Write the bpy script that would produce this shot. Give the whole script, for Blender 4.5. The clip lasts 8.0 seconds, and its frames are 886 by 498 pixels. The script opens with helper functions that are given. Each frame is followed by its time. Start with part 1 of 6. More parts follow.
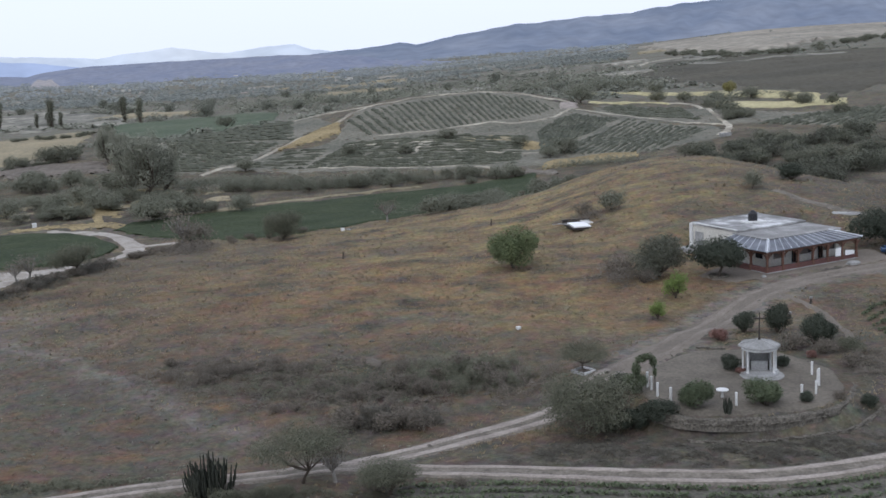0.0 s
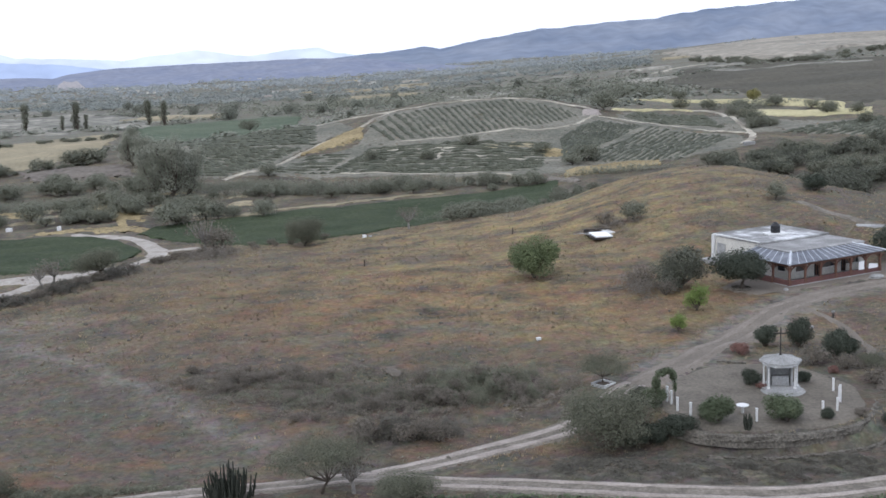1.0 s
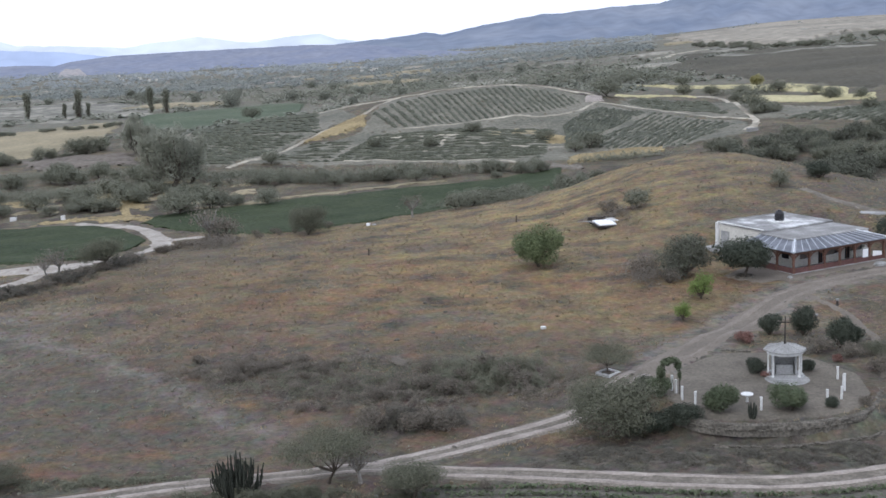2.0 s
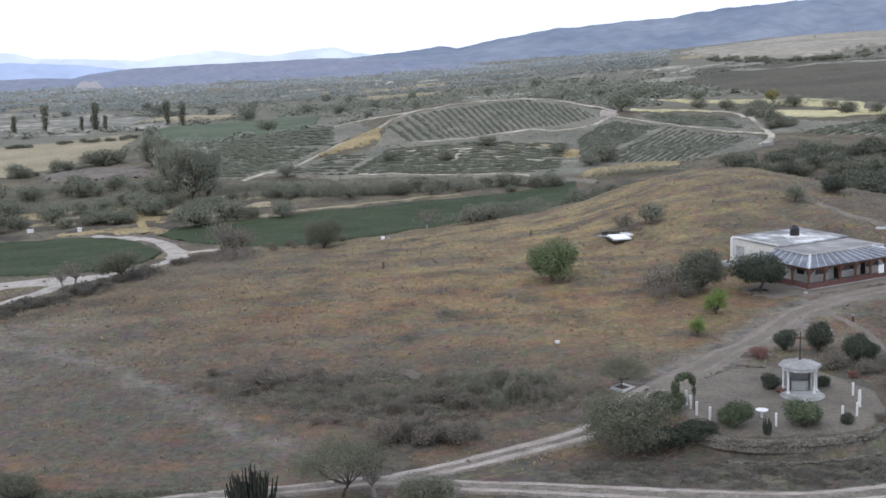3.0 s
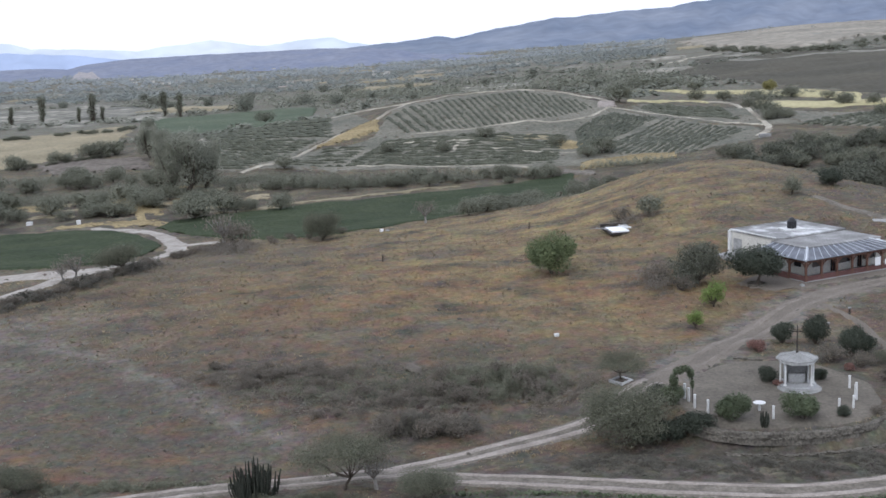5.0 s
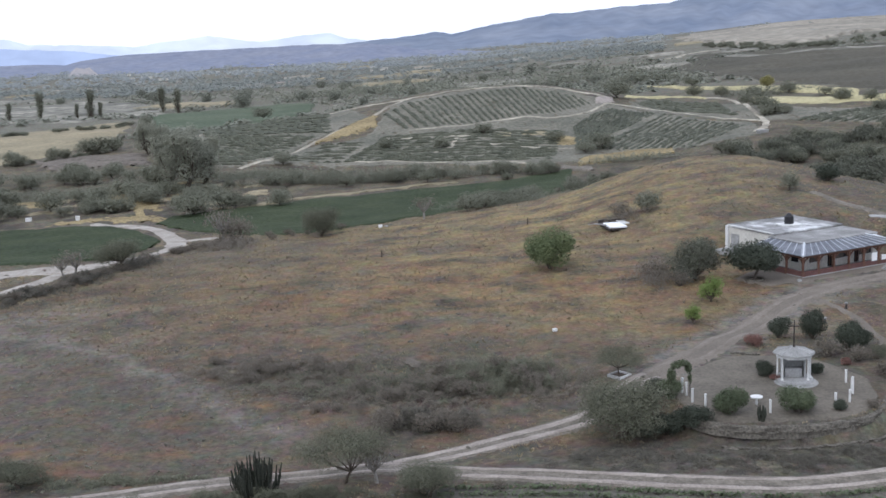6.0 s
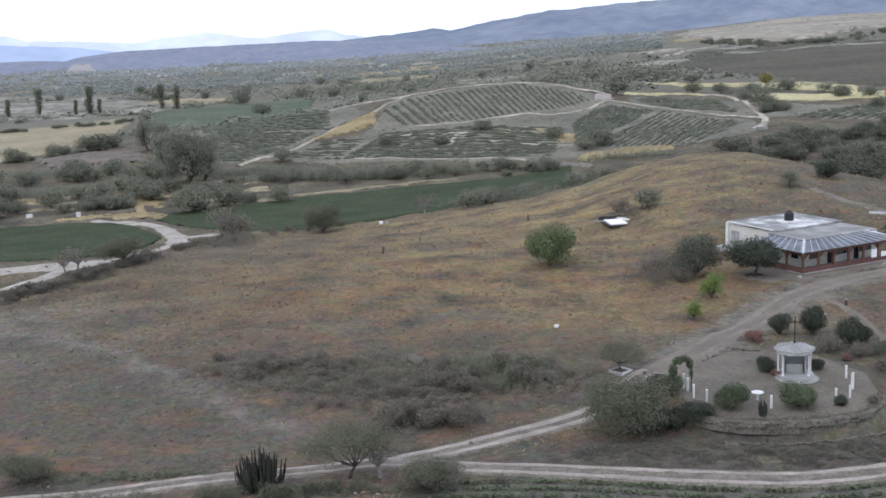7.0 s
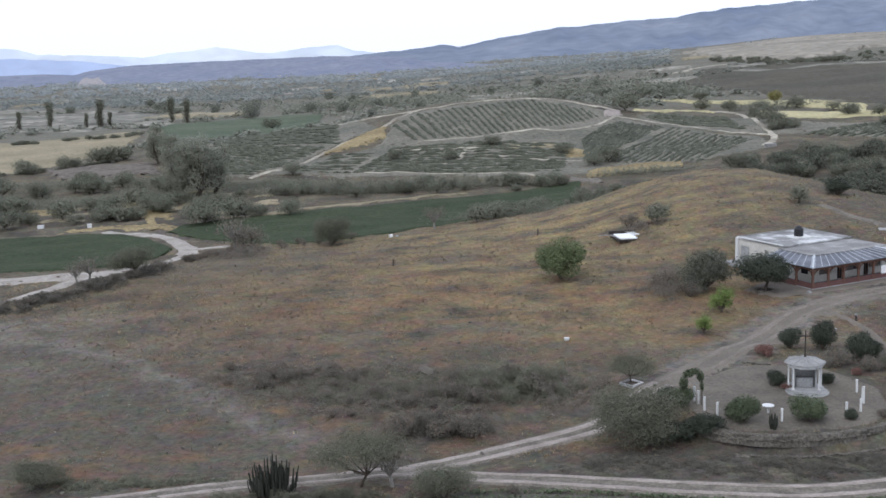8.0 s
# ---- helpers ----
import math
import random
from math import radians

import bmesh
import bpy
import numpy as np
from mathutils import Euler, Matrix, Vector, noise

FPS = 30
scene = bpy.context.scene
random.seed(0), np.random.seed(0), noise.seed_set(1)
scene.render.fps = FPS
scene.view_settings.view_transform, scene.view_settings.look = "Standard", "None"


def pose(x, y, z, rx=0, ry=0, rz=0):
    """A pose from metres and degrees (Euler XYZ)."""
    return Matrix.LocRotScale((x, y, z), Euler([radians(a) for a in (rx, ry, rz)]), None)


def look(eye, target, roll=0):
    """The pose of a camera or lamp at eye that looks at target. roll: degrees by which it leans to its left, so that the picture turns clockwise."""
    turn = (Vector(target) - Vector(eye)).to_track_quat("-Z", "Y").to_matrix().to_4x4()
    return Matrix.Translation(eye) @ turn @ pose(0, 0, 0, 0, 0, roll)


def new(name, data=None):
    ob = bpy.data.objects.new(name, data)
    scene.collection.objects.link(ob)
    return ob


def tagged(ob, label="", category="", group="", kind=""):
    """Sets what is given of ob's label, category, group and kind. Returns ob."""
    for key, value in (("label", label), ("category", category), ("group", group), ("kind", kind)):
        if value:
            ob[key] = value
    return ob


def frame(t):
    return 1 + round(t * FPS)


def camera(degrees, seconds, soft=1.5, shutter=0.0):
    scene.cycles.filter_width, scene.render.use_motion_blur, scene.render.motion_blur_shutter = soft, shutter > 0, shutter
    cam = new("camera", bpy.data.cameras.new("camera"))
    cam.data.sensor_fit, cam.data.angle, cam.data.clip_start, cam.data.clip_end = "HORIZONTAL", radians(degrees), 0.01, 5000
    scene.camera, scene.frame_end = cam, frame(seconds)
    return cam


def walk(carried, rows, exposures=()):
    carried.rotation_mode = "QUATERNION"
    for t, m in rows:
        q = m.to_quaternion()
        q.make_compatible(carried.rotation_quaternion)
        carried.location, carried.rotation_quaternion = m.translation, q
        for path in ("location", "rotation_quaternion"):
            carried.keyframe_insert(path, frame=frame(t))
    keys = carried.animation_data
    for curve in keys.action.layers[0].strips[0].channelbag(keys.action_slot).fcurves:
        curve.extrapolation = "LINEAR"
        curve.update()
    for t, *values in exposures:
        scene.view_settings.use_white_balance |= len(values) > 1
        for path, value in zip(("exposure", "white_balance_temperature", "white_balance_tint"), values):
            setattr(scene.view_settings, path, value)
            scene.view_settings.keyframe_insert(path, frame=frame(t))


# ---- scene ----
cam = camera(43.9, 8.0, soft=1.6)
walk(cam, [
    (0.0, pose(-0.17, -0.16, 31.37, 79.64, 2.86, -1.22)),
    (0.5, pose(-0.17, -0.19, 31.79, 78.53, 3.73, 0.66)),
    (1.0, pose(-0.10, -0.25, 32.07, 79.90, 2.49, -0.02)),
    (1.5, pose(-0.18, -0.36, 32.25, 79.59, 2.32, -0.19)),
    (1.7, pose(-0.31, -0.38, 32.32, 78.90, 2.76, 0.11)),
    (2.8, pose(-0.18, -0.55, 32.74, 80.47, 2.30, 0.13)),
    (3.0, pose(-0.34, -0.67, 32.59, 79.91, 2.58, 0.85)),
    (3.5, pose(0.07, -0.72, 33.02, 79.31, 3.09, 1.06)),
    (4.0, pose(-0.26, -0.98, 32.81, 79.42, 2.54, 0.14)),
    (4.2, pose(-0.27, -0.98, 33.08, 79.55, 2.22, 0.32)),
    (5.3, pose(-0.66, -1.49, 33.16, 79.13, 3.22, 1.16)),
    (5.5, pose(-0.67, -1.58, 33.22, 78.93, 3.03, 2.10)),
    (6.0, pose(-0.71, -1.95, 33.20, 79.17, 2.65, 0.57)),
    (6.5, pose(-1.00, -2.28, 33.09, 79.00, 2.26, 0.19)),
    (7.0, pose(-1.11, -2.49, 33.31, 78.99, 2.61, 0.49)),
    (7.5, pose(-1.42, -2.81, 33.18, 80.14, 2.69, 1.28)),
    (8.0, pose(-1.59, -3.16, 33.04, 79.83, 2.24, 0.93)),
], exposures=[(0.0, 0.04), (0.5, 0.32), (1.0, 0.38), (1.5, 0.37), (3.0, 0.35), (4.2, 0.37), (5.3, 0.25), (5.5, 0.22), (6.0, 0.34), (7.5, 0.36), (8.0, 0.25)])

# ---- sky and light: bright overcast ----
world = bpy.data.worlds.new("sky")
scene.world = world
world.use_nodes = True
wt = world.node_tree
sky = wt.nodes.new("ShaderNodeTexSky")
sky.sky_type = "NISHITA"
sky.sun_disc = False
sky.sun_elevation = radians(48)
sky.sun_rotation = radians(215)
sky.air_density, sky.dust_density = 1.0, 3.0
cloud = wt.nodes.new("ShaderNodeMix")
cloud.data_type = "RGBA"
cloud.inputs[0].default_value = 0.85
cloud.inputs[7].default_value = (8.7, 9.55, 11.75, 1)
wt.links.new(sky.outputs[0], cloud.inputs[6])
back = wt.nodes["Background"]
wt.links.new(cloud.outputs[2], back.inputs[0])
back.inputs[1].default_value = 0.11
sun = new("sun", bpy.data.lights.new("sun", "SUN"))
sun.data.energy, sun.data.angle, sun.data.color = 0.45, radians(25), (1.0, 0.98, 0.95)
sun.matrix_world = look((-60, -85, 115), (0, 0, 0))


# ---- the lie of the land ----
def soft(v, w):
    """A ramp that starts softly at zero over a width w."""
    return w * np.logaddexp(0.0, v / w)


def step(v, a, b):
    """A smooth step from 0 at a to 1 at b."""
    k = np.clip((v - a) / (b - a), 0.0, 1.0)
    return k * k * (3 - 2 * k)


def mound(x, y, cx, cy, left, right, near, far):
    """A rounded hill of height 1 with its own slope on each of its four sides."""
    sx = np.where(x < cx, left, right)
    sy = np.where(y < cy, near, far)
    return np.exp(-0.5 * (((x - cx) / sx) ** 2 + ((y - cy) / sy) ** 2))


def waves(x, y, size, seed):
    """Cheap rolling relief: a few crossed sine waves, about -1 to 1."""
    total = 0.0
    for i in range(5):
        a = seed * 1.7 + i * 2.399
        f = (1.0 + 0.37 * i) * 6.283 / size
        total = total + np.sin((x * math.cos(a) + y * math.sin(a)) * f + seed + i * 1.3 + 0.8 * np.sin((x * math.sin(a) - y * math.cos(a)) * f * 0.6))
    return total / 3.2


def hill_ridge(x, y):
    """The grass hill behind the house: a bent crest, gentle in front and steep behind."""
    at = [-70, -28, -16, -4, 7, 17.5, 28, 34, 40, 49, 58, 64, 70, 76, 84, 115]
    high = [0, 0.6, 1.3, 1.9, 2.8, 4.4, 7.6, 9.4, 10.3, 10.8, 9.4, 7.4, 5.7, 4.5, 3.6, 1.8]
    up = sum(np.interp(x + d, at, high) for d in (-5, -2, 2, 5)) / 4
    line = np.interp(x, [-30, 0, 49, 58, 64, 73, 81, 110], [194, 203, 209, 205, 200, 187, 178, 165])
    away = y - line
    return up * np.exp(-0.5 * (away / np.where(away < 0, 40, 17)) ** 2)


def height(x, y):
    """The lie of the land, in metres above the farm track."""
    x, y = np.asarray(x, float), np.asarray(y, float)
    r = np.hypot(x, y)
    z = -3.0 * step(y, 130, 230) * (1 - step(x, 20, 110)) - 9.0 * step(y, 550, 1800) * (1 - step(x, 0, 400))
    rise = 36.0 * np.tanh(0.046 * soft(x + 0.25 * y - 150, 40) / 36.0) * step(y, 100, 300)
    z = z + rise * (1 - 0.8 * step(y, 1100, 2300) * (1 - step(x / np.maximum(y, 1.0), 0.13, 0.34)))   # the valley dips before the range
    z = z + hill_ridge(x, y)            # grass hill behind the house
    z = z + 16.0 * mound(x, y, 20, 440, 64, 34, 52, 60)            # vineyard hill
    z = z + 1.6 * mound(x, y, -25, 150, 45, 45, 30, 25)            # shoulder of the pasture
    z = z - 1.2 * mound(x, y, -8, 88, 26, 16, 7, 9)                 # scrubby gully
    z = z + 4.0 * step(r, 700, 2000) * waves(x, y, 900, 3)
    z = z + 0.22 * step(r, 60, 110) * waves(x, y, 23, 1) + 0.6 * step(r, 220, 320) * waves(x, y, 90, 2)
    # level ground: the shrine's terrace and the yard of the house
    k = 1 - step(np.hypot((x - 30) / 1.35, y - 97), 11, 17)
    z = z * (1 - k) + 1.5 * k
    k = 1 - step(np.hypot((x - 50) / 1.3, y - 138), 13, 22)
    z = z * (1 - k) + 1.65 * k
    # bank below the terrace, down to the track
    z = z - (z - 0.0) * step(90 - y, 4.0, 9.5) * step(x, 8, 14)
    k = 1 - step(np.hypot((x - 26) / 1.25, y - 90.5), 7.4, 9.4)
    z = z * (1 - k) + 1.5 * k
    return z


# ---- materials ----
def material(name, colours, scale=1.0, fine=12.0, rough=0.9, bump=0.3, spread=0.12, metal=0.0, island=False, detail=4.0, narrow=0.17):
    """A matt surface: two or three colours mixed by coarse noise, darkened and lightened by fine noise, with relief."""
    m = bpy.data.materials.new(name)
    m.use_nodes = True
    n, k = m.node_tree.nodes, m.node_tree.links
    shade = n["Principled BSDF"]
    shade.inputs["Roughness"].default_value = rough
    shade.inputs["Metallic"].default_value = metal
    shade.inputs["Specular IOR Level"].default_value = 0.1 if rough > 0.65 else 0.4
    where = n.new("ShaderNodeTexCoord")
    coarse = n.new("ShaderNodeTexNoise")
    coarse.inputs["Scale"].default_value = scale
    coarse.inputs["Detail"].default_value = detail
    k.new(where.outputs["Object"], coarse.inputs["Vector"])
    ramp = n.new("ShaderNodeValToRGB")
    for i, c in enumerate(colours):
        p = 0.5 if len(colours) == 1 else 0.5 - narrow + 2 * narrow * i / (len(colours) - 1)
        e = ramp.color_ramp.elements[i] if i < 2 else ramp.color_ramp.elements.new(p)
        e.position, e.color = p, (*c[:3], 1)
    if len(colours) == 1:
        ramp.color_ramp.elements[1].color = ramp.color_ramp.elements[0].color
        ramp.color_ramp.elements[1].position = 0.9
    k.new(coarse.outputs["Fac"], ramp.inputs["Fac"])
    small = n.new("ShaderNodeTexNoise")
    small.inputs["Scale"].default_value = fine
    small.inputs["Detail"].default_value = 5
    k.new(where.outputs["Object"], small.inputs["Vector"])
    change = n.new("ShaderNodeMapRange")
    change.inputs["From Min"].default_value, change.inputs["From Max"].default_value = 0.3, 0.7
    change.inputs["To Min"].default_value, change.inputs["To Max"].default_value = 1 - spread * 2, 1 + spread * 2
    k.new(small.outputs["Fac"], change.inputs["Value"])
    tone = n.new("ShaderNodeVectorMath")
    tone.operation = "MULTIPLY"
    k.new(ramp.outputs["Color"], tone.inputs[0])
    k.new(change.outputs["Result"], tone.inputs[1])
    last = tone
    if island:
        geo = n.new("ShaderNodeNewGeometry")
        info = n.new("ShaderNodeObjectInfo")
        for source in (geo.outputs["Random Per Island"], info.outputs["Random"]):
            vary = n.new("ShaderNodeMapRange")
            vary.inputs["To Min"].default_value, vary.inputs["To Max"].default_value = 0.91, 1.09
            k.new(source, vary.inputs["Value"])
            more = n.new("ShaderNodeVectorMath")
            more.operation = "MULTIPLY"
            k.new(last.outputs[0], more.inputs[0])
            k.new(vary.outputs["Result"], more.inputs[1])
            last = more
    k.new(last.outputs[0], shade.inputs["Base Color"])
    if island:
        glow = n.new("ShaderNodeBsdfTranslucent")
        blend = n.new("ShaderNodeMixShader")
        blend.inputs[0].default_value = 0.3
        k.new(last.outputs[0], glow.inputs["Color"])
        k.new(shade.outputs[0], blend.inputs[1])
        k.new(glow.outputs[0], blend.inputs[2])
        k.new(blend.outputs[0], n["Material Output"].inputs["Surface"])
    if bump:
        relief = n.new("ShaderNodeBump")
        relief.inputs["Strength"].default_value = bump
        relief.inputs["Distance"].default_value = 1.0 / fine
        k.new(small.outputs["Fac"], relief.inputs["Height"])
        k.new(relief.outputs["Normal"], shade.inputs["Normal"])
    return m


def pasture_material():
    """Dry grassland: mauve-brown and tan mottling, with rusty grass, grey scrub, bare earth and gold straw
    shared out by the cover attribute (red, green, blue, alpha)."""
    m = material("dry_pasture", [(0.064, 0.058, 0.046), (0.093, 0.0815, 0.062), (0.14, 0.121, 0.086)], scale=0.13, fine=2.2, bump=0.6, spread=0.15, detail=10, narrow=0.1)
    n, k = m.node_tree.nodes, m.node_tree.links
    shade = n["Principled BSDF"]
    cover = n.new("ShaderNodeVertexColor")
    cover.layer_name = "cover"
    parts = n.new("ShaderNodeSeparateColor")
    k.new(cover.outputs["Color"], parts.inputs[0])
    where = n.new("ShaderNodeTexCoord")
    last = shade.inputs["Base Color"].links[0].from_socket
    shares = ((parts.outputs["Red"], (0.18, 0.108, 0.064), 0.21, 0.43, 0.57), (parts.outputs["Red"], (0.103, 0.09, 0.076), 0.4, 0.55, 0.68), (cover.outputs["Alpha"], (0.28, 0.21, 0.1), 0.22, 0.4, 0.62),
              (parts.outputs["Green"], (0.099, 0.088, 0.07), 0.3, 0.3, 0.55), (parts.outputs["Blue"], (0.182, 0.159, 0.132), 0.4, 0.34, 0.6))
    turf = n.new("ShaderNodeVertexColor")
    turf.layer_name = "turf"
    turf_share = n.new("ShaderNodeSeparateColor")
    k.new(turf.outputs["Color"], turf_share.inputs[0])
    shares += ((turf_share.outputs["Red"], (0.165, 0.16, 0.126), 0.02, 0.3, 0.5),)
    for i, (source, colour, size, low, high) in enumerate(shares):
        patch = n.new("ShaderNodeTexNoise")
        patch.inputs["Scale"].default_value = size
        patch.inputs["Detail"].default_value = 9
        patch.inputs["Roughness"].default_value = 0.66
        shift = n.new("ShaderNodeMapping")
        shift.inputs["Location"].default_value = (31.0 * i + 7, 97.0 * i, 5)
        shift.inputs["Scale"].default_value = (0.62, 1.0, 1.0)
        k.new(where.outputs["Object"], shift.inputs["Vector"])
        k.new(shift.outputs["Vector"], patch.inputs["Vector"])
        mask = n.new("ShaderNodeMapRange")
        mask.inputs["From Min"].default_value, mask.inputs["From Max"].default_value = low, high
        k.new(patch.outputs["Fac"], mask.inputs["Value"])
        share = n.new("ShaderNodeMath")
        share.operation = "MULTIPLY"
        k.new(mask.outputs["Result"], share.inputs[0])
        k.new(source, share.inputs[1])
        mix = n.new("ShaderNodeMix")
        mix.data_type = "RGBA"
        k.new(share.outputs[0], mix.inputs[0])
        k.new(last, mix.inputs[6])
        mix.inputs[7].default_value = (*colour, 1)
        last = mix.outputs[2]
    grain = n.new("ShaderNodeTexNoise")
    grain.inputs["Scale"].default_value = 1.3
    grain.inputs["Detail"].default_value = 8
    grain.inputs["Roughness"].default_value = 0.8
    k.new(where.outputs["Object"], grain.inputs["Vector"])
    span = n.new("ShaderNodeMapRange")
    span.inputs["From Min"].default_value, span.inputs["From Max"].default_value = 0.33, 0.67
    span.inputs["To Min"].default_value, span.inputs["To Max"].default_value = 0.58, 1.42
    k.new(grain.outputs["Fac"], span.inputs["Value"])
    tone = n.new("ShaderNodeVectorMath")
    tone.operation = "MULTIPLY"
    k.new(last, tone.inputs[0])
    k.new(span.outputs["Result"], tone.inputs[1])
    hues = n.new("ShaderNodeTexNoise")
    hues.inputs["Scale"].default_value = 0.55
    hues.inputs["Detail"].default_value = 8
    hues.inputs["Roughness"].default_value = 0.7
    k.new(where.outputs["Object"], hues.inputs["Vector"])
    part_hue = n.new("ShaderNodeVectorMath")
    part_hue.operation = "MULTIPLY_ADD"
    part_hue.inputs[1].default_value = (0.95, 0.85, 0.95)
    part_hue.inputs[2].default_value = (0.525, 0.575, 0.525)
    k.new(hues.outputs["Color"], part_hue.inputs[0])
    mottle = n.new("ShaderNodeVectorMath")
    mottle.operation = "MULTIPLY"
    k.new(tone.outputs[0], mottle.inputs[0])
    k.new(part_hue.outputs[0], mottle.inputs[1])
    k.new(mottle.outputs[0], shade.inputs["Base Color"])
    return m


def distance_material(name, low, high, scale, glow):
    """Far mountains behind kilometres of air: a plain backdrop glowing in place of haze."""
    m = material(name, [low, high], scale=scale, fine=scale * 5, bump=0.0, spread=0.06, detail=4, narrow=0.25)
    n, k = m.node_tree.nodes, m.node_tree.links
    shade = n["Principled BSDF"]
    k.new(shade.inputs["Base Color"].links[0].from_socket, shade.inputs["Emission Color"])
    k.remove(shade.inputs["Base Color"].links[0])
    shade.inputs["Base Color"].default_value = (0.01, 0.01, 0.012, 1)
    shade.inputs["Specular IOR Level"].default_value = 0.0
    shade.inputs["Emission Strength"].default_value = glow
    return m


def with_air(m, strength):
    """Lays kilometres of air over a backdrop material as emission in place of haze."""
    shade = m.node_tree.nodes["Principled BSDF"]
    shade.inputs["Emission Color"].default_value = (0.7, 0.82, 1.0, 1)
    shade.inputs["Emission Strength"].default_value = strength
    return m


M_PASTURE = pasture_material()
M_TRACK = material("pale_dust", [(0.26, 0.225, 0.195), (0.385, 0.338, 0.296)], 0.5, 5, spread=0.1, bump=0.4)
M_WHITE_ROAD = material("chalky_road", [(0.29, 0.26, 0.222), (0.42, 0.382, 0.332)], 0.3, 2, spread=0.1, bump=0.3)
M_VERGE = material("worn_verge", [(0.13, 0.115, 0.094), (0.215, 0.19, 0.156)], 0.7, 4, spread=0.15, bump=0.5)
M_APRON = material("swept_earth", [(0.12, 0.106, 0.086), (0.168, 0.148, 0.12)], 0.25, 4, spread=0.1, bump=0.3)
M_YARD = material("dusty_yard", [(0.148, 0.128, 0.105), (0.205, 0.177, 0.146)], 0.25, 5, spread=0.1, bump=0.2)
M_DRIVE_RUT = material("packed_drive", [(0.172, 0.148, 0.122), (0.235, 0.203, 0.17)], 0.4, 5, spread=0.1, bump=0.2)
M_NEARSOIL = material("field_soil", [(0.085, 0.082, 0.068), (0.148, 0.137, 0.113)], 0.4, 3, spread=0.15, bump=0.4)
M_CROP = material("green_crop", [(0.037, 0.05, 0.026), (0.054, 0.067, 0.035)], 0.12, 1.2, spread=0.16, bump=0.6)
# lighter and greyer than green_crop
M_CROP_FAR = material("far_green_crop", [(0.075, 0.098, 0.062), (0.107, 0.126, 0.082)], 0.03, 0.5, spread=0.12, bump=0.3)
M_STRIP = material("yellow_stubble", [(0.36, 0.32, 0.175), (0.48, 0.43, 0.25)], 0.03, 0.7, spread=0.14, bump=0.3)
M_STUBBLE = material("straw_stubble", [(0.22, 0.19, 0.124), (0.315, 0.268, 0.175)], 0.03, 0.7, spread=0.12, bump=0.3)
M_FALLOW = material("pale_fallow", [(0.13, 0.128, 0.105), (0.2, 0.19, 0.155), (0.31, 0.29, 0.24)], 0.03, 0.12, spread=0.2, bump=0.3)
M_PATH = material("pale_path", [(0.24, 0.215, 0.17), (0.46, 0.42, 0.335)], 0.09, 0.5, spread=0.15, bump=0.3)
M_BROWN = material("brown_fallow", [(0.13, 0.112, 0.094), (0.18, 0.155, 0.125)], 0.06, 0.5, spread=0.2, bump=0.3)
M_DARKSCRUB = material("dark_scrub", [(0.112, 0.106, 0.087), (0.152, 0.14, 0.115)], 0.5, 3, spread=0.16, bump=0, island=True)
# leaf colours kept light to put the valley's haze into them
M_VALLEY = material("hazed_valley_leaf", [(0.18, 0.186, 0.139), (0.228, 0.23, 0.175)], 0.2, 1, spread=0.07, bump=0, island=True)
M_PLOUGH = material("dark_ploughland", [(0.074, 0.069, 0.052), (0.1, 0.09, 0.066)], 0.02, 0.4, spread=0.14, bump=0.3)
M_SLOPE = material("dry_hillside", [(0.23, 0.21, 0.17), (0.33, 0.295, 0.235)], 0.008, 0.09, spread=0.18, bump=0.2)
M_VINESOIL = material("vineyard_soil", [(0.13, 0.128, 0.101), (0.206, 0.192, 0.151)], 0.07, 1.0, spread=0.16, bump=0.4)
M_STRAW = material("golden_grass", [(0.225, 0.176, 0.095), (0.33, 0.262, 0.142)], 0.12, 1.5, spread=0.18, bump=0.5)
M_BARK = material("rough_bark", [(0.075, 0.06, 0.048), (0.12, 0.1, 0.08)], 2.0, 18, spread=0.2)
M_BARE = material("bare_twigs", [(0.2, 0.185, 0.165), (0.3, 0.28, 0.25)], 2.0, 18, spread=0.2)
M_MESQUITE = material("mesquite_leaf", [(0.135, 0.139, 0.1), (0.182, 0.182, 0.131)], 0.6, 3, spread=0.14, bump=0, island=True)
M_DARKLEAF = material("dark_leaf", [(0.068, 0.079, 0.06), (0.098, 0.109, 0.082)], 0.6, 3, spread=0.14, bump=0, island=True)
M_GREENLEAF = material("green_leaf", [(0.108, 0.132, 0.08), (0.145, 0.168, 0.102)], 0.6, 3, spread=0.14, bump=0, island=True)
M_FRESH = material("fresh_leaf", [(0.14, 0.172, 0.09), (0.19, 0.222, 0.112)], 0.6, 3, spread=0.14, bump=0, island=True)
M_LIME = material("young_leaf", [(0.2, 0.27, 0.09), (0.25, 0.32, 0.11)], 0.6, 3, spread=0.12, bump=0, island=True)
M_GREYLEAF = material("grey_scrub", [(0.165, 0.147, 0.12), (0.225, 0.197, 0.162)], 0.5, 3, spread=0.16, bump=0, island=True)
M_YELLOWING = material("yellowing_leaf", [(0.24, 0.222, 0.1), (0.31, 0.285, 0.13)], 0.6, 3, spread=0.14, bump=0, island=True)
M_REDLEAF = material("red_blossom", [(0.23, 0.13, 0.11), (0.3, 0.175, 0.145)], 0.8, 5, spread=0.2, bump=0, island=True)
M_REDWEED = material("withered_weed", [(0.21, 0.155, 0.122), (0.27, 0.195, 0.15)], 0.5, 3, spread=0.16, bump=0, island=True)
M_PALEWEED = material("pale_weed", [(0.2, 0.205, 0.16), (0.27, 0.268, 0.21)], 0.5, 3, spread=0.16, bump=0, island=True)
